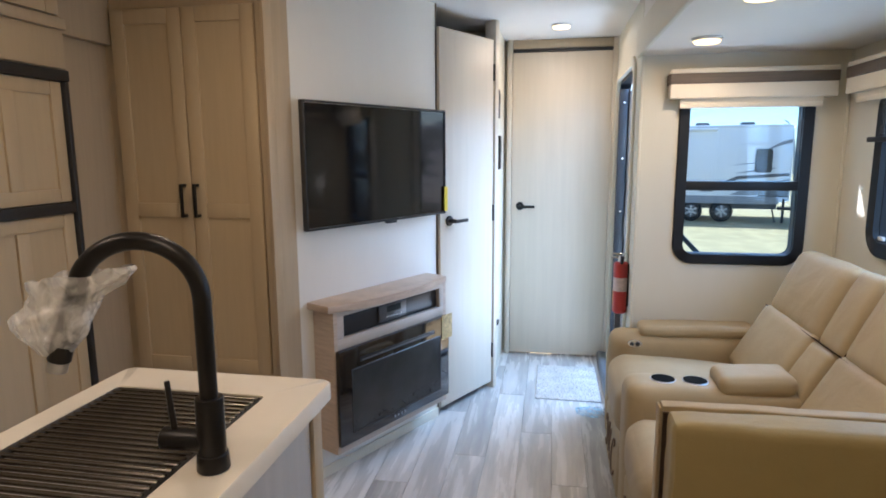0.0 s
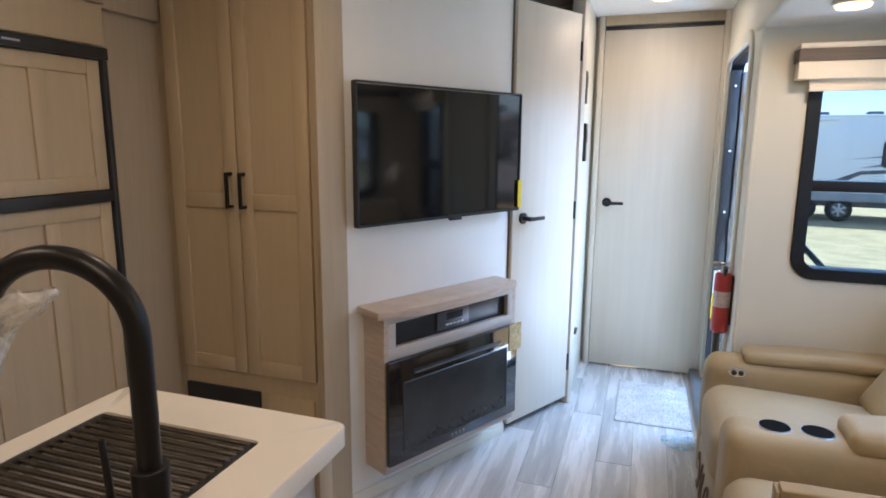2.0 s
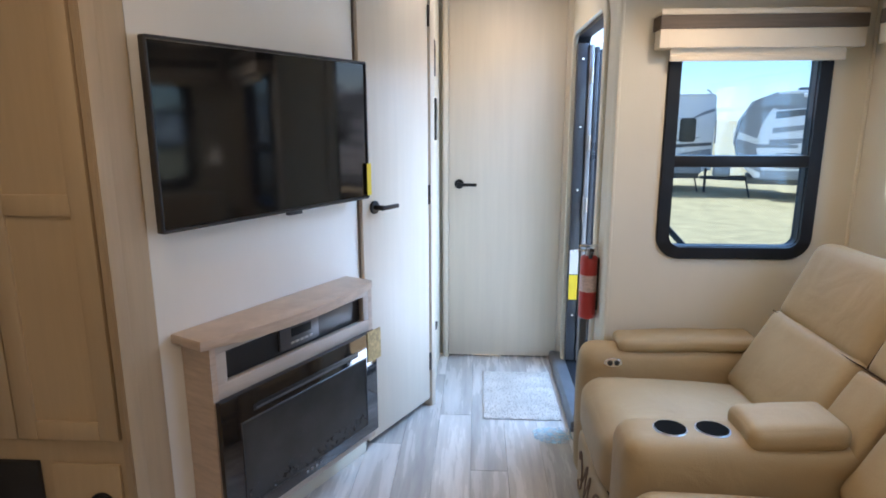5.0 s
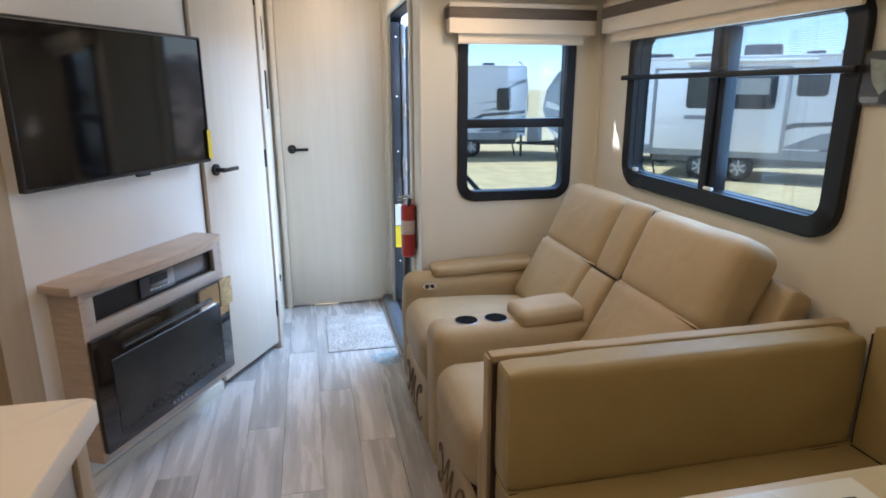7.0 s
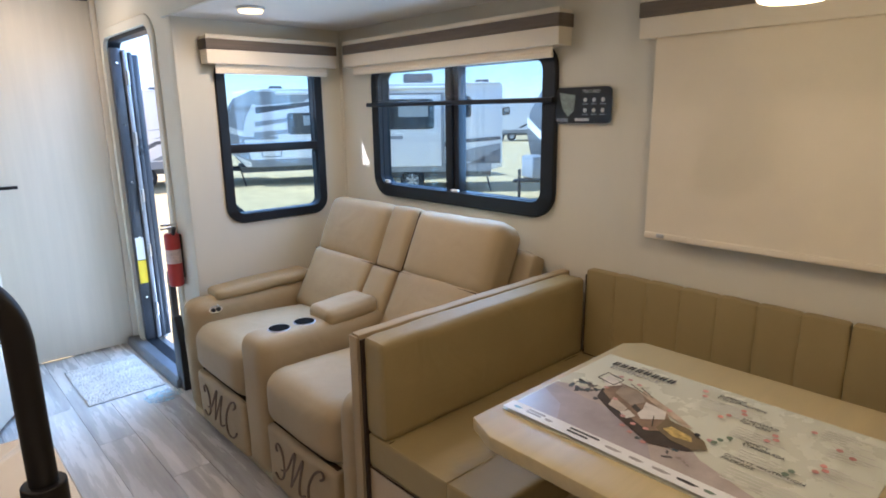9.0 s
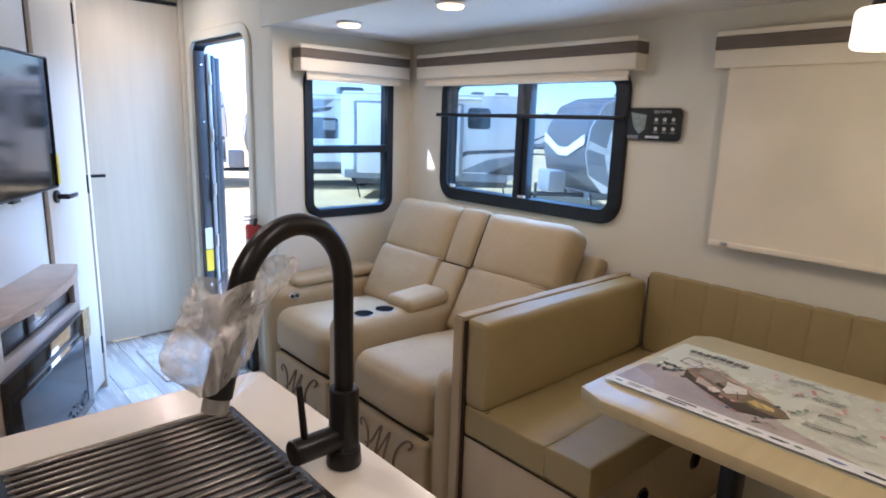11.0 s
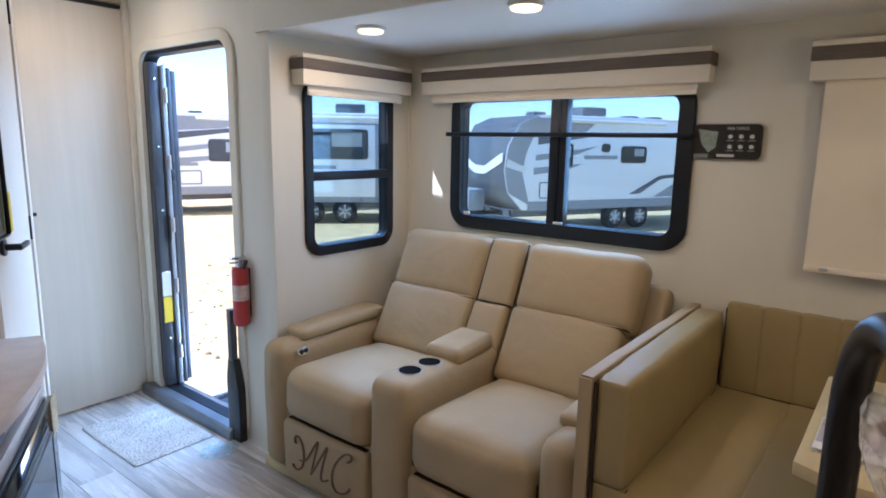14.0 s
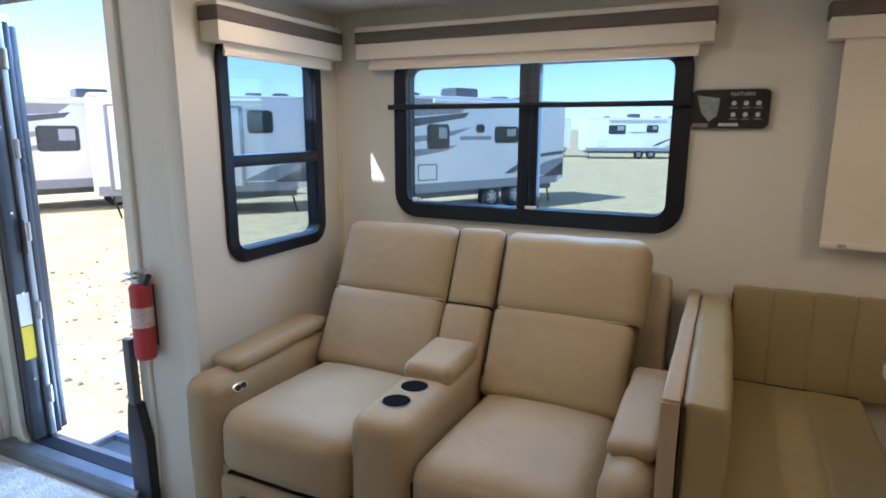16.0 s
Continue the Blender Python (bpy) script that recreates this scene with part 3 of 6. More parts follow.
def pantry():
    p = thing("pantry_cabinet", "tall light oak pantry with two framed doors", "cabinet")
    m = Matrix.Translation((0, PAN_Y, 0))
    part("carcass", box(-1.70, -0.945, PAN_Y + 0.02, PAN_Y + 0.40, 0.0, CEIL - 0.002), M_CAB, p)
    part("face_stile", moved(box(-1.70, -1.578, -0.001, 0.02, 0, CEIL - 0.002, 0.002), m), M_CABEDGE, p)
    part("face_stile", moved(box(-0.982, -0.938, -0.012, 0.02, 0, CEIL - 0.002, 0.004), m), M_CABEDGE, p)
    part("face_rail", moved(box(-1.578, -0.982, 0.0, 0.02, 1.95, CEIL - 0.002), m), M_CAB, p)
    part("face_rail", moved(box(-1.578, -0.982, 0.0, 0.02, 0.0, 0.525), m), M_CAB, p)
    for u0, u1, hx in ((-1.572, -1.279, -1.305), (-1.275, -0.985, -1.249)):
        d = shaker_door(p, u0, u1, 0.528, 1.945, m, 0.055, 1.185)
        bar_handle(d, m @ Matrix.Translation((hx, -0.02, 1.225)))
    low = part("access_door", moved(box(-1.20, -1.0, -0.012, -0.001, 0.08, 0.45, 0.003), m), M_CAB, p)
    part("latch", moved(moved(cylinder(0.035, 0.01, 24, bevel=0.003), Matrix.Rotation(radians(90), 4, "X")), m @ Matrix.Translation((-1.06, -0.016, 0.33))), M_BLKMETAL, low)
    pc = thing("power_panel", "black power centre with breaker cover set in the pantry base", "panel")
    part("cover", moved(box(-1.575, -1.235, -0.016, -0.001, 0.14, 0.455, 0.004), m), M_BLACK, pc)
    part("dial", moved(moved(cylinder(0.028, 0.006, 24), Matrix.Rotation(radians(90), 4, "X")), m @ Matrix.Translation((-1.43, -0.019, 0.36))), M_STEEL, pc)
    return p


pantry()


def refrigerator():
    f = thing("refrigerator", "built-in refrigerator with cream panels and black trim", "refrigerator")
    X = -1.53
    m = Matrix.Translation((X, 0, 0)) @ Matrix.Rotation(radians(90), 4, "Z")    # u runs along +y, faces +x
    part("carcass", box(X_LEFT + 0.001, X - 0.03, 1.16, 2.055, 0.06, 1.68), M_BLACK, f)
    part("trim", moved(box(1.16, 2.055, -0.016, 0.03, 1.647, 1.684, 0.003), m), M_BLACK, f, "black top trim")
    part("trim", moved(box(2.035, 2.052, -0.014, 0.03, 0.06, 1.647, 0.003), m), M_BLACK, f, "black side trim")
    part("trim", moved(box(1.16, 1.182, -0.014, 0.03, 0.06, 1.647, 0.003), m), M_BLACK, f, "black side trim")
    part("trim", moved(box(1.182, 2.035, -0.012, 0.03, 1.206, 1.243, 0.003), m), M_BLACK, f, "black middle trim")
    for z0, z1 in ((1.245, 1.645), (0.07, 1.204)):
        for u0, u1 in ((1.184, 1.606), (1.609, 2.031)):
            d = shaker_door(f, u0, u1, z0, z1, m @ Matrix.Translation((0, 0.02, 0)), 0.045)
            um = (u0 + u1) / 2
            part("stile", moved(box(um - 0.023, um + 0.023, 0.0005, 0.019, z0 + 0.045, z1 - 0.045, 0.0025), m), M_CAB, d)
            if u0 < 1.3:
                hz = z0 + 0.095 if z0 > 1 else z1 - 0.085
                bar_handle(d, m @ Matrix.Translation((u1 - 0.013, 0.0, hz)), 0.165, 0.010, 0.055)
    part("badge", moved(box(1.72, 1.77, -0.0175, -0.016, 1.663, 1.669), m), M_STEEL, f, "small silver badge, as a bar")
    return f


refrigerator()


def overhead_cabinet():
    X = -1.53
    m = Matrix.Translation((X, 0, 0)) @ Matrix.Rotation(radians(90), 4, "Z")
    c = thing("overhead_cabinet", "light oak cabinet above the refrigerator", "cabinet")
    part("carcass", box(X_LEFT + 0.001, X - 0.001, 1.16, 2.055, 1.688, CEIL - 0.002), M_CAB, c)
    part("bottom_rail", moved(box(1.16, 2.055, -0.022, -0.0005, 1.815, 1.85, 0.003), m), M_CABEDGE, c)
    part("apron", moved(box(1.16, 2.055, -0.006, -0.0005, 1.69, 1.814, 0.002), m), M_CAB, c)
    for u0, u1 in ((1.18, 1.60), (1.61, 2.03)):
        shaker_door(c, u0, u1, 1.858, 2.09, m, 0.05)
    s = thing("filler_panel", "light oak filler panel between refrigerator and pantry", "panel")
    part("board", box(X - 0.30, X - 0.085, 2.058, PAN_Y + 0.018, 0, CEIL - 0.002), M_CABEDGE, s)
    part("top_strip", box(X - 0.0845, X - 0.055, 2.058, PAN_Y - 0.002, 1.82, CEIL - 0.002, 0.003), M_CABEDGE, s)
    part("edge_strip", box(X - 0.0845, X - 0.05, 2.058, 2.085, 0, 1.818, 0.003), M_CAB, s)


overhead_cabinet()

# ---- windows and shades ----


def window(name, label, m, w, h, z, mullions=(), rails=(), latch=True, band=0.060, depth=0.022):
    """Black framed RV window about the origin of m, facing -y; m puts its middle on the wall face."""
    win = thing(name, label, "window")
    win["kind"] = "structure"
    part("window_frame", moved(ring(w + 2 * band - 0.004, h + 2 * band - 0.004, 0.04 + band, band, depth, 0.045), m @ Matrix.Translation((0, -0.0005, 0))), M_BLKFRAME, win)
    part("reveal", moved(ring(w + 0.016, h + 0.016, 0.05, 0.012, 0.045, 0.04), m @ Matrix.Translation((0, 0.046, 0))), M_BLKFRAME, win)
    for u in mullions:
        part("mullion", moved(box(u - 0.035, u + 0.005, -0.012, 0.04, -h / 2, h / 2, 0.003), m), M_BLKFRAME, win)
        part("mullion", moved(box(u + 0.009, u + 0.04, -0.002, 0.045, -h / 2, h / 2, 0.003), m), M_BLKFRAME, win)
    for r in rails:
        part("rail", moved(box(-w / 2, w / 2, -0.014, 0.04, r - 0.02, r + 0.022, 0.004), m), M_BLKFRAME, win)
    pane = part("pane", moved(box(-w / 2 - 0.005, w / 2 + 0.005, 0.028, 0.033, -h / 2 - 0.005, h / 2 + 0.005), m), M_GLASS, win, "tinted glass")
    pane.visible_shadow = False
    if latch:
        part("latch", moved(box(-w / 2 + 0.02, -w / 2 + 0.055, -0.012, 0.0, -h / 2 + 0.006, -h / 2 + 0.022, 0.003), m), M_WHITE, win, "small white latch")
        part("latch", moved(box(0.0, 0.045, -0.016, -0.004, -h / 2 + 0.002, -h / 2 + 0.014, 0.003), m), M_WHITE, win, "small white latch")
    return win


def centre(W, on_x=None, on_y=None):
    u, z = (W[0] + W[1]) / 2, (W[2] + W[3]) / 2
    return Matrix.Translation((u, on_y, z)) if on_y else Matrix.Translation((on_x, u, z)) @ TO_X


window("window_1", "black framed drop window in the slide-out end wall", centre(W1, on_y=Y_SLIDE), W1[1] - W1[0], W1[3] - W1[2], 0, rails=(-0.033,), latch=False, band=0.045, depth=0.014)
window("window_2", "long black framed sliding window over the sofa", centre(W2, on_x=X_OUT), W2[1] - W2[0], W2[3] - W2[2], 0, mullions=(0.0,))
window("window_3", "black framed window behind the drawn blind", centre(W3, on_x=X_OUT), W3[1] - W3[0], W3[3] - W3[2], 0, mullions=(0.0,))


def roller_shade(label, m, u0, u1, drop, bar=None):
    """Valance with a brown band and the shade's cloth below it; faces -y from the wall plane of m."""
    v = thing("roller_shade", label, "window shade", group="roller shades of the slide-out")
    d = 0.085
    part("valance", moved(box(u0 + 0.004, u1 - 0.004, -d + 0.008, -0.001, 1.633, 1.752, 0.003), m), M_FABRIC, v)
    part("lower_band", moved(box(u0, u1, -d, -d + 0.012, 1.632, 1.694, 0.004), m), M_FABRIC, v)
    part("brown_band", moved(box(u0 - 0.002, u1 + 0.002, -d - 0.003, -d + 0.014, 1.694, 1.738, 0.003), m), M_BAND, v, "dark brown woven band")
    part("brown_band_end", moved(box(u0 - 0.002, u0 + 0.004, -d + 0.014, -0.002, 1.694, 1.738), m), M_BAND, v)
    part("brown_band_end", moved(box(u1 - 0.004, u1 + 0.002, -d + 0.014, -0.002, 1.694, 1.738), m), M_BAND, v)
    part("upper_band", moved(box(u0, u1, -d, -d + 0.012, 1.738, 1.757, 0.003), m), M_FABRIC, v)
    part("cloth", moved(box(u0 + 0.045, u1 - 0.045, -0.058, -0.054, drop, 1.634), m), M_FABRIC, v)
    part("hem_bar", moved(box(u0 + 0.045, u1 - 0.045, -0.063, -0.049, drop - 0.012, drop + 0.008, 0.004), m), M_FABRIC, v)
    if drop < 1.3:
        part("hem_clip", moved(box(u0 + 0.09, u0 + 0.115, -0.066, -0.062, drop - 0.006, drop + 0.006, 0.001), m), M_STEEL, v)
    if bar:
        part("screen_bar", moved(box(-W2[1] - 0.075, -W2[0] + 0.06, -0.044, -0.026, bar - 0.012, bar + 0.008, 0.004), m), M_BLKFRAME, v, "black bar of the day screen")
        scr = bmesh.new()
        z = bar + 0.012
        while z < 1.625:
            box(-W2[1] + 0.004, -W2[0] - 0.004, -0.036, -0.0352, z, z + 0.0004, bm=scr)
            z += 0.0062
        part("day_screen", moved(scr, m), M_WHITE, v, "sheer day screen of fine lines")["kind"] = "stuff"
    return v


OUTER = Matrix.Translation((X_OUT, 0, 0)) @ TO_X
roller_shade("cream roller shade with brown band, rolled up over end window", Matrix.Translation((0, Y_SLIDE, 0)), 0.605, 1.275, 1.603)
roller_shade("long cream roller shade with brown band above a day screen", OUTER, -2.985, -1.652, 1.605, bar=1.448)
roller_shade("cream roller shade with brown band, drawn down by the dinette", OUTER @ Matrix.Translation((0, 0, -0.012)), -1.345, -0.07, 1.02)

# ---- ceiling lamps ----


def puck_light(x, y, z, watts, name="ceiling_light"):
    p = thing(name, "round white LED ceiling light, lit", "ceiling light", (x, y, z), group="round ceiling lights")
    part("trim_ring", moved(cylinder(0.054, 0.010, 36, 0.058, 0.003), Matrix.Translation((0, 0, -0.007))), M_WHITE, p)
    part("diffuser", moved(cylinder(0.045, 0.010, 32, 0.050, 0.003), Matrix.Translation((0, 0, -0.016))), M_GLOW, p, "glowing warm diffuser")
    lamp = new("ceiling_light_lamp", bpy.data.lights.new("ceiling_light_lamp", "AREA"))
    lamp.data.shape, lamp.data.size = "DISK", 0.08
    lamp.data.energy, lamp.data.color = watts, (1.0, 0.74, 0.46)
    lamp.matrix_world = look((x, y, z - 0.024), (x, y + 0.0001, 0))
    return p


for x, y in ((0.67, 2.73), (0.65, 2.04)):
    puck_light(x, y, SLIDE_CEIL, 1.35)
for x, y in ((0.135, 3.86), (-0.6, 1.75), (-1.2, 0.6), (-0.1, 0.3)):
    puck_light(x, y, CEIL, 1.3 if y > 3 else 1.8 if y > 1.5 else 2.3)


def pendant():
    p = thing("pendant_light", "cream glass pendant over the dinette table, lit", "pendant light", (0.70, 0.72, 0))
    part("canopy", moved(cylinder(0.05, 0.02, 28, bevel=0.004), Matrix.Translation((0, 0, SLIDE_CEIL - 0.011))), M_BLKMETAL, p)
    part("stem", moved(cylinder(0.006, 0.12, 12), Matrix.Translation((0, 0, SLIDE_CEIL - 0.08))), M_BLKMETAL, p)
    part("cap", moved(cylinder(0.034, 0.03, 28, 0.026, 0.003), Matrix.Translation((0, 0, 1.69))), M_BLKMETAL, p)
    part("shade", moved(cylinder(0.062, 0.085, 36, 0.06, 0.012), Matrix.Translation((0, 0, 1.632))), glow_material("pendant_glass", (1.0, 0.78, 0.45), 0.55), p, "glowing cream glass shade")
    lamp = new("pendant_lamp", bpy.data.lights.new("pendant_lamp", "POINT"))
    lamp.data.energy, lamp.data.color, lamp.data.shadow_soft_size = 1.7, (1.0, 0.77, 0.40), 0.05
    lamp.location = (0.70, 0.72, 1.56)


pendant()

# ---- entry door ----


def entry_door():
    e = thing("door_entry", "open outside door with black frame and grey metal threshold", "door")
    e["kind"] = "structure"
    yc, zc = (DOOR_Y0 + DOOR_Y1) / 2, (0.03 + DOOR_Z1) / 2
    w, h = DOOR_Y1 - DOOR_Y0, DOOR_Z1 - 0.03
    m = Matrix.Translation((X_ENTRY, yc, zc)) @ TO_X
    part("casing", moved(ring(w + 0.10, h + 0.10, 0.13, 0.05, 0.014, 0.08, 0.005), m @ Matrix.Translation((0, -0.0005, 0))), M_WALL, e, "cream plastic inner casing")
    part("frame", moved(ring(w + 0.004, h + 0.004, 0.085, 0.022, 0.062, 0.065), m @ Matrix.Translation((0, 0.068, 0))), M_BLKFRAME, e)
    # opened leaves folded back at the far jamb: door and screen door seen on edge
    for k, (x0, x1, y0, y1, mat) in enumerate(((0.50, 0.555, 4.135, 4.178, M_LEAF), (0.56, 0.585, 4.12, 4.17, M_ALU), (0.588, 0.612, 4.125, 4.18, M_LEAF), (0.616, 0.652, 4.15, 4.20, M_LEAF))):
        part("leaf_edge", box(x0, x1, y0, y1, 0.06, DOOR_Z1 - 0.05 - 0.01 * k, 0.006), mat, e)
    part("door_leaf", box(0.62, 0.66, 4.20, 4.85, 0.02, 1.80, 0.01), M_WHITE, e, "white outside of the opened door")
    for z in (0.25, 0.62, 0.95, 1.28, 1.62):
        part("hinge", moved(cylinder(0.009, 0.075, 14), Matrix.Translation((0.575, 4.115, z))), M_STEEL, e, "steel hinge knuckle")
        part("screw", moved(moved(cylinder(0.006, 0.006, 12), Matrix.Rotation(radians(90), 4, "X")), Matrix.Translation((0.53, 4.132, z + 0.08))), M_CHROME, e)
    part("latch_plate", box(0.555, 0.56, 4.10, 4.135, 0.86, 1.0, 0.003), M_STEEL, e)
    part("sticker", box(0.505, 0.552, 4.1305, 4.134, 0.42, 0.56), M_YELLOW, e, "yellow warning label")
    part("sticker", box(0.505, 0.552, 4.1305, 4.134, 0.565, 0.70), M_WHITE, e, "white warning label")
    bm = bmesh.new()
    f = bm.faces.new([bm.verts.new((x, 3.43, z)) for x, z in ((0.428, 0.0), (0.431, 0.046), (0.445, 0.056), (0.62, 0.030), (0.62, 0.0))])
    ext = bmesh.ops.extrude_face_region(bm, geom=[f])
    for v in ext["geom"]:
        if isinstance(v, bmesh.types.BMVert):
            v.co.y += 0.86
    bmesh.ops.bevel(bm, geom=bm.edges[:], offset=0.003, segments=2, affect="EDGES", profile=0.5)
    part("threshold", bm, M_SILL, e, "sloped grey aluminium threshold")
    part("step_tread", box(0.72, 0.98, 3.47, 4.33, -0.235, -0.215, 0.006), M_DECALDK, e, "folding entry step")
    part("step_nosing", box(0.98, 1.02, 3.45, 4.35, -0.24, -0.19, 0.006), M_SILL, e)
    part("step_nosing", box(0.68, 0.72, 3.45, 4.35, -0.24, -0.19, 0.006), M_SILL, e)
    part("step_riser", box(0.622, 0.655, 3.46, 4.14, -0.24, -0.001, 0.004), M_SILL, e)
    for y in (3.45, 4.33):
        part("step_side", box(0.66, 1.02, y, y + 0.02, -0.26, -0.185, 0.004), M_SILL, e)
    return e


entry_door()


def step_handle():
    s = thing("grab_rail_foot", "dark grey folded grab handle at the foot of the entry door", "handle", (0.462, 3.415, 0))
    bm = bmesh.new()
    prof = [(-0.045, 0.0), (0.05, 0.0), (0.05, 0.30), (0.035, 0.40), (-0.01, 0.40), (-0.045, 0.26)]
    f = bm.faces.new([bm.verts.new((0.0, y, z)) for y, z in prof])
    ext = bmesh.ops.extrude_face_region(bm, geom=[f])
    for v in ext["geom"]:
        if isinstance(v, bmesh.types.BMVert):
            v.co.x -= 0.04
    bmesh.ops.bevel(bm, geom=bm.edges[:], offset=0.006, segments=2, affect="EDGES", profile=0.5)
    part("housing", moved(bm, Matrix.Translation((0.025, 0, 0.001))), M_BLACK, s)
    part("rail", box(-0.016, 0.016, -0.006, 0.028, 0.395, 0.64, 0.005), M_GREYPANEL, s)


step_handle()


M_EXTLABEL = material("worn_label", (0.62, 0.50, 0.47), 0.4, vary=0.3, scale=60, bump=0)


def extinguisher():
    e = thing("fire_extinguisher", "red fire extinguisher with a white label beside the door", "fire extinguisher", (0.46, 3.338, 0))
    part("cylinder", moved(cylinder(0.036, 0.27, 36, bevel=0.016), Matrix.Translation((0, 0, 0.715))), M_RED, e)
    part("label", moved(cylinder(0.0365, 0.07, 36), Matrix.Translation((0, 0, 0.735))), M_EXTLABEL, e, "white instruction label")
    part("neck", moved(cylinder(0.016, 0.035, 20, 0.013), Matrix.Translation((0, 0, 0.862))), M_STEEL, e)
    part("lever", box(-0.045, 0.03, -0.008, 0.008, 0.885, 0.895, 0.002), M_CHROME, e)
    part("lever", box(-0.05, 0.02, -0.008, 0.008, 0.868, 0.876, 0.002), M_CHROME, e)
    part("nozzle", moved(cylinder(0.007, 0.07, 12, 0.01), Matrix.Translation((0.0, -0.03, 0.85)) @ Matrix.Rotation(radians(30), 4, "X")), M_BLACK, e)
    part("bracket", box(0.030, 0.039, -0.02, 0.02, 0.62, 0.84, 0.002), M_BLACK, e)


extinguisher()


def door_mat():
    d = thing("door_mat", "grey and white speckled shag mat on the plank floor", "mat")
    bm = bmesh.new()
    nx, ny = 104, 152
    x0, x1, y0, y1 = 0.035, 0.405, 3.53, 4.075
    grid = [[bm.verts.new((x0 + (x1 - x0) * i / nx + (random.random() - 0.5) * 0.003, y0 + (y1 - y0) * k / ny + (random.random() - 0.5) * 0.004,
                           0.005 + 0.0075 * random.random() * (0 if i in (0, nx) or k in (0, ny) else 1))) for k in range(ny + 1)] for i in range(nx + 1)]
    for i in range(nx):
        for k in range(ny):
            bm.faces.new((grid[i][k], grid[i + 1][k], grid[i + 1][k + 1], grid[i][k + 1]))
    part("shag_top", bm, M_MAT, d)
    part("backing", box(x0, x1, y0, y1, 0.001, 0.005, 0.001), M_DECAL, d)
    b = thing("plastic_wrapper", "crumpled clear plastic wrapper lying on the floor", "wrapper")
    bm = bmesh.new()
    n = 14
    g = [[bm.verts.new((0.245 + 0.185 * i / n, 3.30 + 0.15 * k / n, 0.006 + 0.02 * abs(noise.noise(Vector((i * 0.5, k * 0.5, 3)))))) for k in range(n + 1)] for i in range(n + 1)]
    for i in range(n):
        for k in range(n):
            if (i - n / 2) ** 2 + (k - n / 2) ** 2 < (n * 0.5) ** 2:
                bm.faces.new((g[i][k], g[i + 1][k], g[i + 1][k + 1], g[i][k + 1]))
    for v in [v for v in bm.verts if not v.link_faces]:
        bm.verts.remove(v)
    part("film", bm, M_WRAP, b)


door_mat()

# ---- sofa ----


def tilted(x, y, z, tilt):
    return Matrix.Translation((x, y, z)) @ Matrix.Rotation(radians(tilt), 4, "Y")


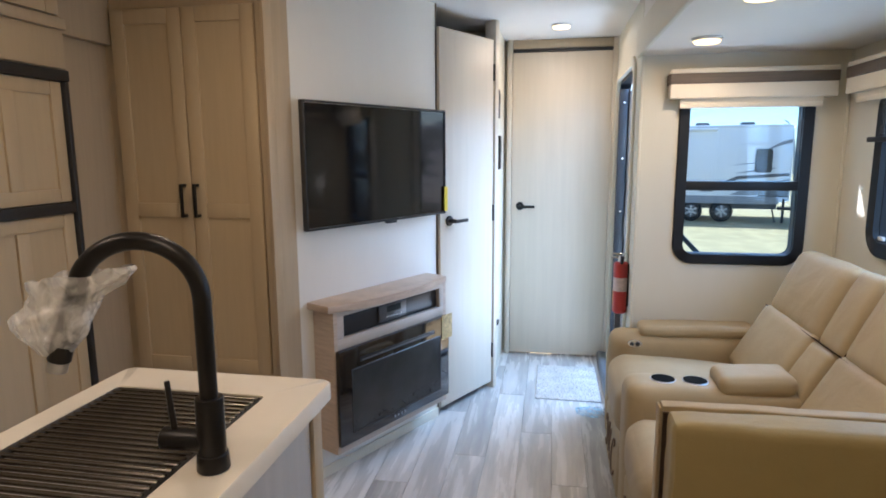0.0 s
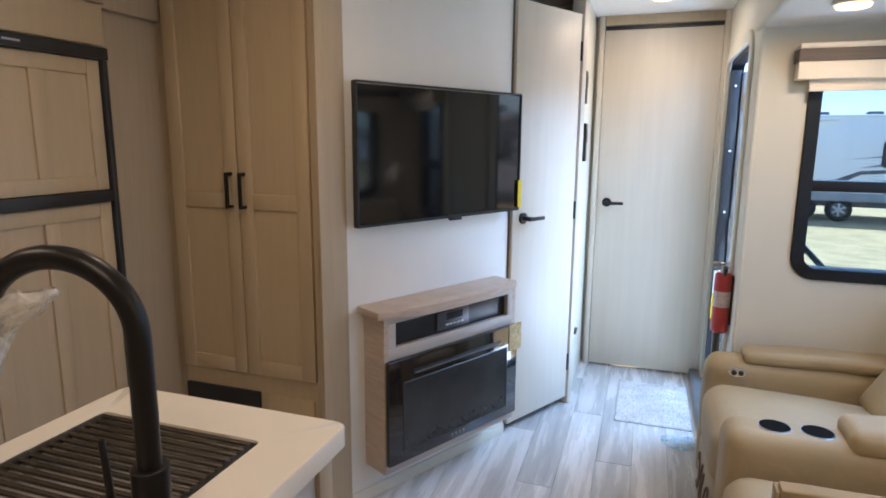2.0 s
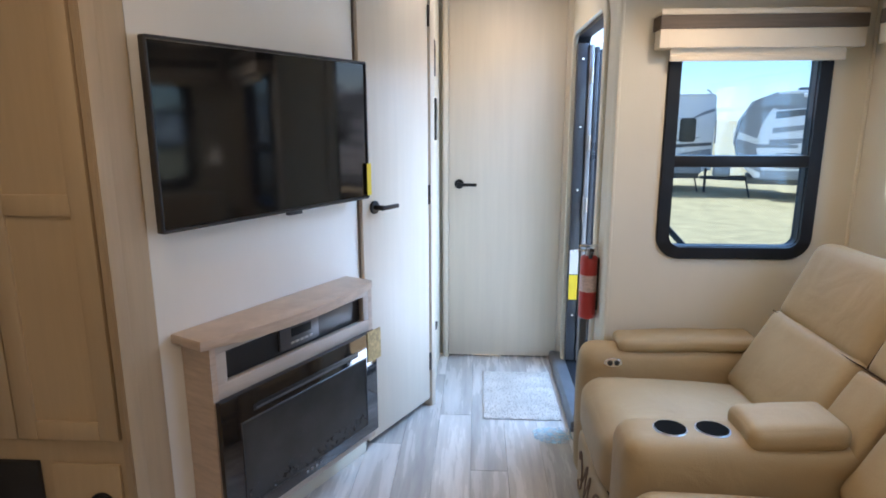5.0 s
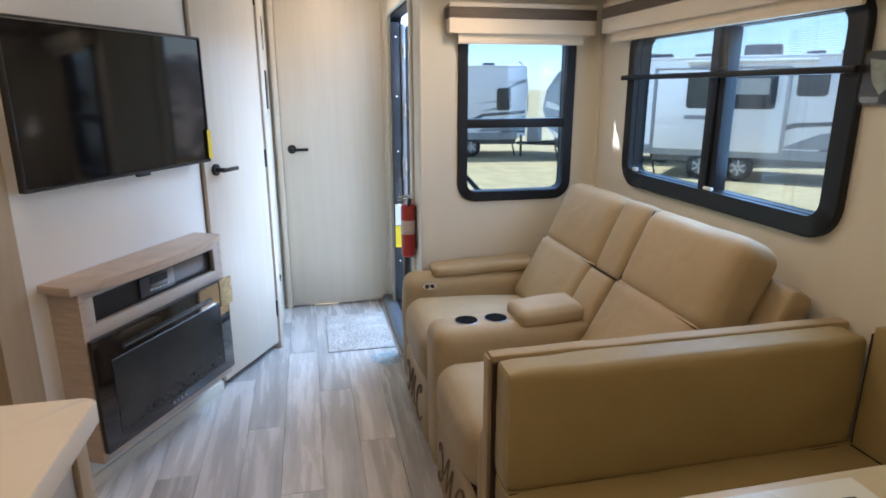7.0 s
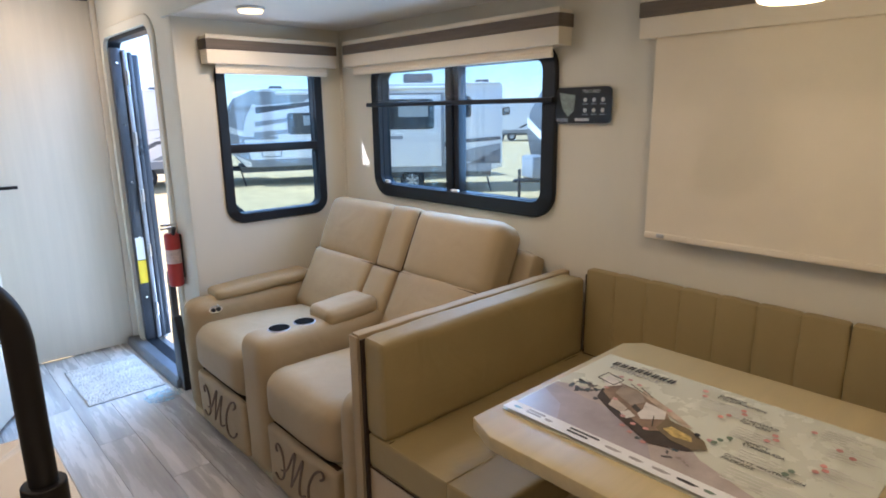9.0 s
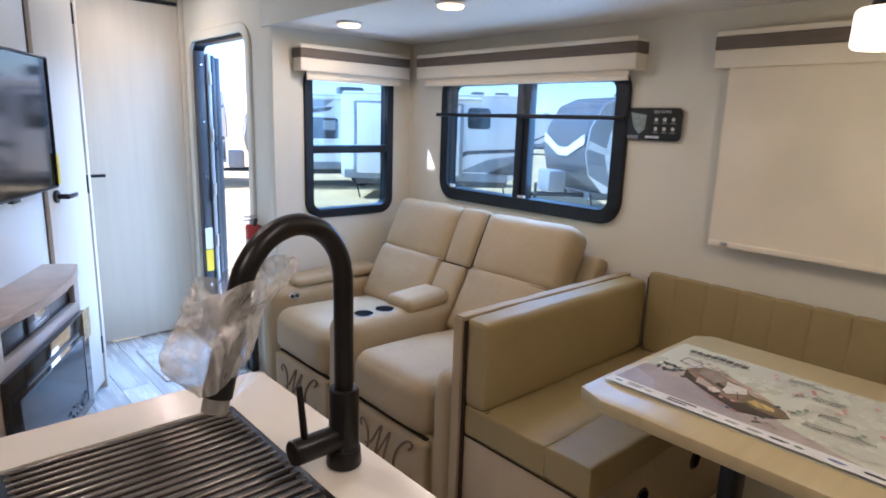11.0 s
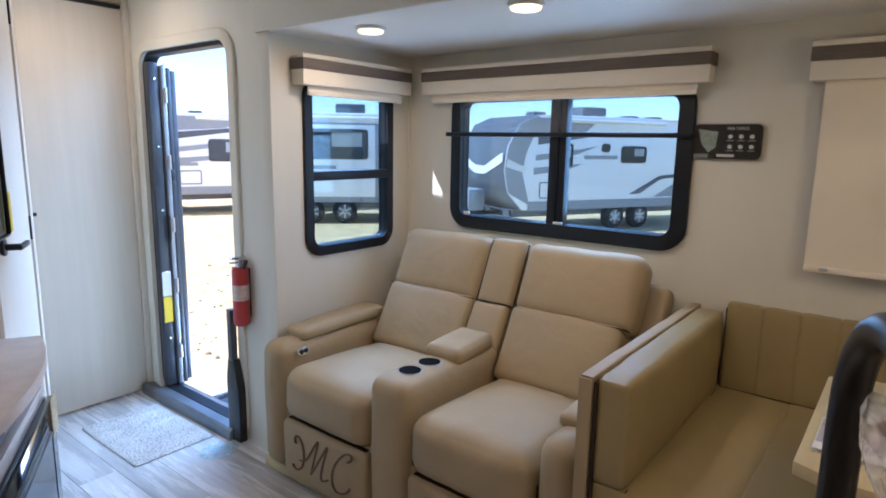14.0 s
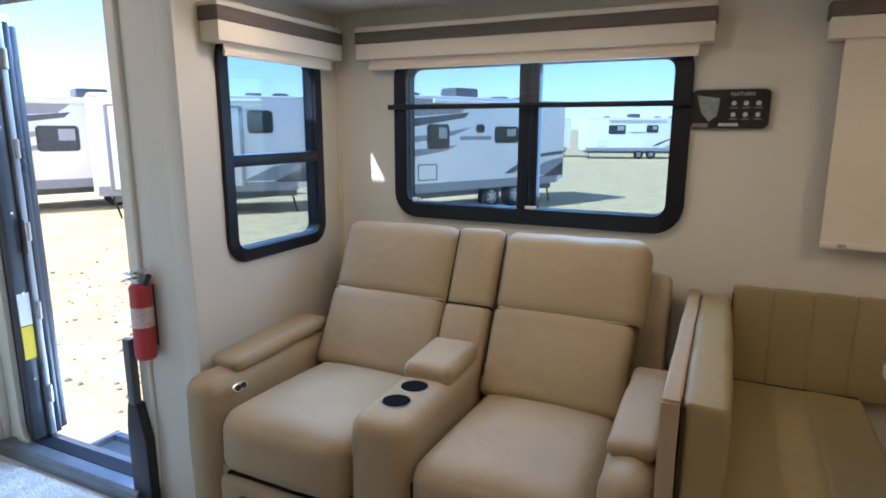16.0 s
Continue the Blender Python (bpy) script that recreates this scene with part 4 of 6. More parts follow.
def sofa():
    s = thing("reclining_sofa", "beige leather two-seat recliner with a cup-holder console", "sofa")
    seats = ((2.475, 2.962), (1.808, 2.285))
    part("base", box(0.42, 1.30, 1.70, 3.10, 0.032, 0.30, 0.01), M_LEATHER, s)
    for y0, y1 in seats:
        w, c = y1 - y0, (y0 + y1) / 2
        part("seat", moved(cushion(0.62, w - 0.006, 0.21, 0.065, (0.010, 0.002, 0.022)), tilted(0.685, c, 0.385, 2)), M_LEATHER, s)
        kick = part("footrest", moved(cushion(0.09, w - 0.012, 0.245, 0.018, (0.006, 0, 0)), Matrix.Translation((0.425, c, 0.160))), M_LEATHER, s)
        # embroidered monogram
        m = Matrix.Translation((0.3735, c + 0.082, 0.104)) @ Matrix.Rotation(radians(-90), 4, "Z") @ Matrix.Rotation(radians(90), 4, "X")
        letters = None
        for pts in ([(-0.06, 0.085), (-0.075, 0.10), (-0.055, 0.12), (-0.025, 0.09), (-0.005, 0.03), (-0.02, -0.005), (-0.045, -0.012), (-0.06, 0.004)], [(-0.028, 0.03), (0.0, 0.03), (0.03, 0.11), (0.045, 0.135), (0.04, 0.08), (0.035, 0.0)],
                    [(0.035, 0.0), (0.065, 0.07), (0.09, 0.135), (0.085, 0.09), (0.078, 0.02), (0.09, -0.012), (0.115, 0.01)],
                    [(0.185, 0.105), (0.205, 0.12), (0.19, 0.14), (0.155, 0.12), (0.125, 0.06), (0.135, 0.0), (0.17, -0.02), (0.21, 0.0), (0.215, 0.02)]):
            for r, dx in ((0.0028, 0.0), (0.0022, 0.0042)):
                t = tube([(x + dx + 0.24 * z - 0.014, z, 0) for x, z in pts], r, 6, bevel_res=1)
                letters = t if letters is None else join(letters, t)
        part("monogram", moved(letters, m @ Matrix.Scale(1.2, 4)), M_STITCH, kick, "brown embroidered monogram MC")
        part("backrest", moved(cushion(0.15, w - 0.004, 0.315, 0.030, (0.018, 0.0, 0.002)), tilted(1.0235, c, 0.5875, 29)), M_LEATHER, s)
        low = 0.022 if y0 < 2 else 0.0
        part("headrest", moved(cushion(0.15, w + 0.006 + low, 0.310, 0.052, (0.018, 0.0, 0.002)), tilted(1.1575, c - low / 2, 0.838, 24)), M_LEATHER, s)
    # dark strips paint the shade between the seats and above the footrests
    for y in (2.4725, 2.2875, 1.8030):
        part("seat_gap_shade", box(0.425, 0.45, y - 0.003, y + 0.003, 0.045, 0.41), M_SEAM_SHADE, s)
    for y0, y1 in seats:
        part("footrest_gap_shade", box(0.402, 0.42, y0 + 0.02, y1 - 0.02, 0.282, 0.286), M_SEAM_SHADE, s)
    part("back_panel", moved(cushion(0.10, 1.345, 0.46, 0.035), tilted(1.205, 2.39, 0.655, 24)), M_LEATHER, s)
    for y0, y1 in ((2.482, 2.955), (1.795, 2.278), (2.30, 2.462)):
        part("cross_seam", moved(box(-0.079, -0.02, y0 - 2.4, y1 - 2.4, -0.0014, 0.0014), tilted(1.0995, 2.4, 0.7115, 26)), M_SEAM_SHADE, s)
    for y in (2.288, 2.472):
        part("upright_seam", tube([(0.97, y, 0.56), (1.065, y, 0.765), (1.17, y, 0.985)], 0.0024), M_SEAM_SHADE, s)
    # console between the seats
    con = part("console", join(moved(cushion(0.60, 0.180, 0.56, 0.048, (0.004, 0, 0.0)), Matrix.Translation((0.680, 2.38, 0.315))), box(0.7, 1.0, 2.31, 2.45, 0.3, 0.55, 0.02)), M_LEATHER, s)
    part("console_lid", moved(cushion(0.25, 0.165, 0.07, 0.028, (0, 0, 0.008)), tilted(0.81, 2.38, 0.610, -3)), M_LEATHER, con)
    for x in (0.513, 0.623):
        cup = part("cup_holder", moved(ring(0.090, 0.090, 0.0449, 0.0035, 0.003, 0.0414), Matrix.Translation((x, 2.381, 0.5955)) @ Matrix.Rotation(radians(-90), 4, "X")), M_STEEL, con, "steel-rimmed black cup holder")
        part("cup_well", moved(cylinder(0.0418, 0.003, 32), Matrix.Translation((x, 2.381, 0.5965))), M_HOLE, cup)
    part("console_back", moved(cushion(0.13, 0.177, 0.225, 0.024, (0.008, 0, 0)), tilted(1.031, 2.385, 0.619, 29)), M_LEATHER, s)
    part("console_headrest", moved(cushion(0.13, 0.178, 0.306, 0.028, (0.012, 0, 0)), tilted(1.1575, 2.385, 0.839, 24)), M_LEATHER, s)
    # arms
    for y0, y1 in ((2.972, 3.112), (1.672, 1.798)):
        c, w = (y0 + y1) / 2, y1 - y0
        arm = part("arm", moved(cushion(0.66, w, 0.55, 0.062, (0.008, 0.006, 0)), Matrix.Translation((0.715, c, 0.31))), M_LEATHER, s)
        part("arm_pad", moved(cushion(0.50, w - 0.006, 0.05, 0.022, (0, 0, 0.006)), tilted(0.765, c, 0.598, -1.5)), M_LEATHER, arm)
    btn = part("recline_switch", moved(moved(cylinder(0.024, 0.008, 28, bevel=0.002), Matrix.Rotation(radians(90), 4, "X")), Matrix.Translation((0.49, 2.950, 0.542)) @ Matrix.Diagonal((1.35, 1, 0.72, 1))), M_CHROME, s, "chrome recline switch")
    for x in (0.478, 0.502):
        part("switch_button", moved(moved(cylinder(0.0095, 0.004, 16), Matrix.Rotation(radians(90), 4, "X")), Matrix.Translation((x, 2.9445, 0.542))), M_BLACK, btn)


sofa()

# ---- dinette ----


def dinette():
    d = thing("dinette_bench", "tan vinyl dinette bench with padded back and end panel", "bench")
    part("end_panel", moved(cushion(0.98, 0.043, 0.78, 0.009, soft=0.0025), Matrix.Translation((0.862, 1.6465, 0.4225))), M_LEATHER, d)
    part("end_cap", box(0.366, 0.3718, 1.628, 1.665, 0.035, 0.805, 0.002), M_LEATHER, d)
    part("piping", box(0.374, 0.392, 1.6155, 1.6247, 0.04, 0.798, 0.001), M_SEAM_SHADE, d)
    part("top_seam", box(0.392, 1.30, 1.6215, 1.6247, 0.77, 0.799, 0.001), M_SEAM_SHADE, d)
    part("end_backrest", moved(cushion(0.936, 0.094, 0.300, 0.020, (0.003, 0.015, 0.003), soft=0.004), Matrix.Translation((0.850, 1.5795, 0.660))), M_VINYL, d)
    for y0, y1 in ((0.70, 1.527), (-0.12, 0.694)):
        b = part("wall_backrest", box(1.325, 1.354, y0 + 0.004, y1 - 0.004, 0.51, 0.832, 0.004), M_VINYL, d)
        n = 7
        w = (y1 - y0) / n
        for k in range(n):
            part("channel", moved(cushion(0.044, w + 0.004, 0.334, 0.009, (0.003, 0, 0.002), n=10, soft=0.003), Matrix.Translation((1.333, y0 + w * (k + 0.5), 0.672))), M_VINYL, b)
    for y0, y1 in ((1.132, 1.292), (1.286, 1.62)):
        part("seat", moved(cushion(0.955, y1 - y0, 0.105, 0.010, (0.0, 0.0, 0.004), soft=0.0035), Matrix.Translation((0.862, (y0 + y1) / 2, 0.4625))), M_VINYL, d)
    part("seat_welt", box(0.3815, 0.3855, 1.14, 1.62, 0.407, 0.411), M_SEAM_SHADE, d)
    part("base", box(0.385, 1.34, 1.16, 1.622, 0.032, 0.408, 0.004), M_CAB, d)
    # thin dark boxes put crease shade where bench seat and backs meet
    part("corner_gap_shade", box(1.312, 1.3235, 1.5255, 1.5295, 0.52, 0.82), M_SEAM_SHADE, d)
    part("wall_seat_gap_shade", box(1.306, 1.3125, 1.14, 1.526, 0.512, 0.5165), M_SEAM_SHADE, d)
    part("seat_back_gap_shade", box(0.39, 1.31, 1.527, 1.53, 0.505, 0.5155), M_SEAM_SHADE, d)
    for x in (0.73, 1.09):
        v = part("base_vent", moved(ring(0.075, 0.075, 0.0374, 0.008, 0.006, 0.0294), Matrix.Translation((x, 1.1595, 0.265))), M_BLACK, d, "round black vent")
        part("vent_well", moved(moved(cylinder(0.031, 0.003, 28), Matrix.Rotation(radians(90), 4, "X")), Matrix.Translation((x, 1.1580, 0.265))), M_HOLE, v)
    return d


dinette()


def dinette_table():
    t = thing("dinette_table", "light laminate dinette table with clipped corners", "table")
    x0, x1, y0, y1, c = 0.318, 1.015, 0.10, 1.165, 0.075
    pts = [(x0 + c, y0), (x1 - c, y0), (x1, y0 + c), (x1, y1 - c * 0.6), (x1 - c * 0.6, y1), (x0 + 0.035, y1), (x0, y1 - c * 1.1), (x0, y0 + c)]
    bm = bmesh.new()
    f = bm.faces.new([bm.verts.new((x, y, 0.722)) for x, y in pts])
    ext = bmesh.ops.extrude_face_region(bm, geom=[f])
    for v in ext["geom"]:
        if isinstance(v, bmesh.types.BMVert):
            v.co.z += 0.032
    bmesh.ops.bevel(bm, geom=bm.edges[:], offset=0.004, segments=2, affect="EDGES", profile=0.5)
    part("tabletop", bm, M_TABLE, t)
    for y in (0.35, 0.90):
        leg = part("leg", box(0.68, 0.76, y - 0.022, y + 0.022, 0.05, 0.7215, 0.006), M_BLKMETAL, t)
        part("leg_brace", tube([(0.72, y, 0.55), (0.50 if y < 0.6 else 0.52, y + 0.0, 0.712)], 0.009), M_BLKMETAL, leg)
        part("foot", moved(cylinder(0.10, 0.02, 32, 0.06, 0.004), Matrix.Translation((0.72, y, 0.0415))), M_BLKMETAL, leg)
    part("brace", box(0.45, 0.90, 0.86, 0.94, 0.706, 0.721, 0.003), M_BLKMETAL, t)


dinette_table()

# ---- kitchen island ----


def island():
    c = thing("island_cabinet", "grey-beige kitchen island cabinet with trim at its corner", "cabinet")
    part("body", box(-0.875, -0.412, 0.56, 1.425, 0.0, 0.853, 0.003), M_ISLAND, c)
    part("corner_trim", box(-0.414, -0.402, 1.385, 1.432, 0.0, 0.853, 0.003), M_CABEDGE, c)
    part("corner_trim", box(-0.414, -0.402, 0.56, 0.60, 0.0, 0.853, 0.003), M_CABEDGE, c)
    part("toe_kick", box(-0.882, -0.8755, 0.58, 1.40, 0.0, 0.09), M_BLACK, c)
    w = thing("countertop", "cream solid-surface island countertop with rounded corners", "countertop")
    x0, x1, y0, y1 = -0.905, -0.381, 0.53, 1.461
    sx0, sx1, sy0, sy1 = -0.845, -0.492, 0.745, 1.345
    outer = rounded_rect(x1 - x0, y1 - y0, 0.025)
    inner = rounded_rect(sx1 - sx0, sy1 - sy0, 0.012)
    oc, ic = ((x0 + x1) / 2, (y0 + y1) / 2), ((sx0 + sx1) / 2, (sy0 + sy1) / 2)
    bm = bmesh.new()
    loops = []
    for pts, cc, z, k in ((outer, oc, 0.854, 1), (outer, oc, 0.888, 1), (outer, oc, 0.892, 0.99), (inner, ic, 0.892, 1), (inner, ic, 0.854, 1)):
        loops.append([bm.verts.new((cc[0] + x * k, cc[1] + y * k, z)) for x, y in pts])
    n = len(outer)
    for a, b in zip(loops, loops[1:] + loops[:1]):
        for k in range(n):
            bm.faces.new((a[k], a[(k + 1) % n], b[(k + 1) % n], b[k]))
    part("slab", bm, M_COUNTER, w)
    s = thing("kitchen_sink", "black undermount sink in the island", "sink")
    part("bowl", join(join(box(sx0 - 0.01, sx1 + 0.01, sy0 - 0.01, sy1 + 0.01, 0.66, 0.67), box(sx0 - 0.012, sx0 - 0.002, sy0, sy1, 0.67, 0.853)),
                      join(join(box(sx1 + 0.002, sx1 + 0.012, sy0, sy1, 0.67, 0.853), box(sx0, sx1, sy0 - 0.012, sy0 - 0.002, 0.67, 0.853)), box(sx0, sx1, sy1 + 0.002, sy1 + 0.012, 0.67, 0.853))), M_BLACK, s)
    r = thing("roll_up_rack", "black roll-up drying rack of steel rods over the sink", "drying rack")
    for x in (sx0 + 0.008, sx1 - 0.008):
        part("end_strip", box(x - 0.011, x + 0.011, sy0 + 0.004, sy1 - 0.004, 0.881, 0.891, 0.003), M_BLACK, r, "black rubber end strip")
    rods = 32
    rod_mesh = None
    for k in range(rods):
        y = sy0 + 0.012 + (sy1 - sy0 - 0.024) * k / (rods - 1)
        if rod_mesh is None:
            ob = part("rod", moved(moved(cylinder(0.0048, sx1 - sx0 - 0.02, 12), Matrix.Rotation(radians(90), 4, "Y")), Matrix.Translation(((sx0 + sx1) / 2, 0, 0.889))), M_ROD, r)
            rod_mesh = ob.data
        else:
            ob = new("rod", rod_mesh)
            ob.parent = r
        ob.location.y = y


M_ROD = material("dark_steel_rod", (0.16, 0.145, 0.13), 0.22, metal=0.9, vary=0.1, bump=0)
island()


def faucet():
    f = thing("kitchen_faucet", "matte black gooseneck faucet on the island countertop", "faucet", (-0.437, 1.052, 0.892), turn=16.6)
    part("base", moved(cylinder(0.027, 0.03, 32, 0.025, 0.003), Matrix.Translation((0, 0, 0.0155))), M_BLKMETAL, f)
    part("body", moved(cylinder(0.0225, 0.10, 32, bevel=0.002), Matrix.Translation((0, 0, 0.075))), M_BLKMETAL, f)
    part("handle_hub", moved(moved(cylinder(0.019, 0.085, 24, bevel=0.003), Matrix.Rotation(radians(90), 4, "Y")), Matrix.Rotation(radians(-16), 4, "Z") @ Matrix.Translation((-0.045, 0, 0.048))), M_BLKMETAL, f)
    part("lever", moved(cylinder(0.0055, 0.085, 14, 0.0045, 0.001), Matrix.Rotation(radians(-16), 4, "Z") @ Matrix.Translation((-0.070, 0, 0.105)) @ Matrix.Rotation(radians(-5), 4, "Y")), M_BLKMETAL, f)
    R, top = 0.0945, 0.289
    pts = [(0, 0, 0.12), (0, 0, 0.2), (0, 0, top - 0.01)] + [(-R + R * math.cos(radians(a)), 0, top + R * math.sin(radians(a))) for a in range(0, 163, 12)] + [(-2 * R - 0.012, 0, top - 0.03)]
    part("neck", tube(pts, 0.0145, 6), M_BLKMETAL, f)
    part("spray_head", moved(cylinder(0.0175, 0.092, 28, 0.0155, 0.003), Matrix.Translation((-2 * R - 0.0185, 0, top - 0.049)) @ Matrix.Rotation(radians(18), 4, "Y")), M_BLKMETAL, f)
    part("spray_tip", moved(cylinder(0.015, 0.02, 24), Matrix.Translation((-2 * R - 0.0345, 0, top - 0.099)) @ Matrix.Rotation(radians(18), 4, "Y")), M_STEEL, f)
    # plastic bag round the spray head: loose mouth at the top, bulging lobes, gathered at the tip
    b = thing("plastic_bag", "crumpled clear plastic bag tied round the faucet head", "bag", turn=16.6)
    b.matrix_basis = f.matrix_basis @ Matrix.Translation((-2 * R - 0.036, 0, top - 0.082))
    bm = bmesh.new()
    na, ns, height = 150, 84, 0.126
    rows = []

    def lobe(s, at, wide):
        return math.exp(-((s - at) / wide) ** 2)

    for k in range(ns + 1):
        s = k / ns
        row = []
        for i in range(na):
            a = 2 * math.pi * i / na
            ca, sa = math.cos(a), math.sin(a)
            n1 = noise.noise(Vector((ca * 1.2, sa * 1.2, s * 3.0 + 5)))
            n2 = 1 - 2 * abs(noise.noise(Vector((ca * 2.6 + 3, sa * 2.6, s * 4.5))))
            n3 = 1 - 2 * abs(noise.noise(Vector((ca * 5.5, sa * 5.5 + 7, s * 11.0 + 2))))
            ruffle = math.sin(7 * a + 3 * n1) * lobe(s, 1.0, 0.16)
            r = 0.021 + 0.021 * min(1.0, s / 0.22) - 0.008 * lobe(s, 0.66, 0.08) + 0.014 * lobe(s, 0.97, 0.14)
            r += 0.038 * max(0.0, ca) ** 1.5 * lobe(s, 0.88, 0.26) + 0.036 * max(0.0, -ca) ** 2 * lobe(s, 0.5, 0.24)
            r += (0.011 * n1 + 0.006 * n2 + 0.003 * n3) * min(1.0, 0.3 + s) + 0.006 * ruffle
            z = s * height + 0.010 * n1 * s + 0.003 * ruffle + 0.012 * s * max(0.0, ca) - 0.010 * s * max(0.0, -ca)
            row.append(bm.verts.new((r * ca + 0.034 * s, 0.52 * r * sa, z)))
        rows.append(row)
    for a, d in zip(rows, rows[1:]):
        for i in range(na):
            bm.faces.new((a[i], a[(i + 1) % na], d[(i + 1) % na], d[i]))
    part("film", bm, M_FILM, b, "thin creased milky film")


faucet()

# ---- leaflet by the window ----


def leaflet():
    l = thing("feature_leaflet", "black printed leaflet in a clear sleeve hung beside the window", "leaflet")
    m = Matrix.Translation((X_OUT, 1.592, 1.425)) @ TO_X
    part("card", moved(plate(rounded_rect(0.235, 0.125, 0.02), 0.004), m @ Matrix.Translation((0, -0.012, 0))), M_BLACK, l)
    sl = part("sleeve", moved(plate(rounded_rect(0.245, 0.135, 0.02), 0.001), m @ Matrix.Translation((0, -0.0175, 0))), M_BAG, l, "clear plastic sleeve")
    part("picture", moved(plate([(-0.10, 0.045), (-0.03, 0.035), (-0.035, -0.02), (-0.06, -0.04), (-0.085, -0.01)], 0.0006), m @ Matrix.Translation((0, -0.0162, 0))), material("leaflet_picture", (0.36, 0.42, 0.36), 0.4, vary=0.3, scale=60), l)
    for k in range(2):
        for i in range(3):
            part("icon", moved(plate(rounded_rect(0.015, 0.015, 0.007), 0.0006), m @ Matrix.Translation((0.012 + i * 0.036, -0.0162, 0.018 - k * 0.036))), M_WHITE, l)
            part("caption_bar", moved(plate(rounded_rect(0.024, 0.004, 0.001), 0.0006), m @ Matrix.Translation((0.012 + i * 0.036, -0.0162, 0.004 - k * 0.036))), M_DECAL, l)
    t = moved(lettering("FEATURES", 0.016, 0.0003), m @ Matrix.Translation((0.0, -0.0166, 0.042)) @ Matrix.Rotation(radians(90), 4, "X"))
    part("heading", t, M_WHITE, l, "white heading FEATURES")
    part("logo_bar", moved(plate(rounded_rect(0.06, 0.01, 0.002), 0.0006), m @ Matrix.Translation((0.0, -0.0162, -0.05))), M_WHITE, l)
    part("logo_bar", moved(plate(rounded_rect(0.05, 0.014, 0.002), 0.0006), m @ Matrix.Translation((-0.085, -0.0162, -0.052))), M_DECAL, l)


leaflet()


# ---- poster on the table ----


def flat(pts, z0, thick):
    bm = bmesh.new()
    f = bm.faces.new([bm.verts.new((x, y, z0)) for x, y in pts])
    ext = bmesh.ops.extrude_face_region(bm, geom=[f])
    for v in ext["geom"]:
        if isinstance(v, bmesh.types.BMVert):
            v.co.z += thick
    return bm


def blob(cx, cy, rx, ry, rough, seed, n=28, turn=0.0):
    pts = []
    for k in range(n):
        a = 2 * math.pi * k / n
        r = 1 + rough * noise.noise(Vector((math.cos(a) * 2, math.sin(a) * 2, seed)))
        x, y = rx * r * math.cos(a), ry * r * math.sin(a)
        pts.append((cx + x * math.cos(turn) - y * math.sin(turn), cy + x * math.sin(turn) + y * math.cos(turn)))
    return pts


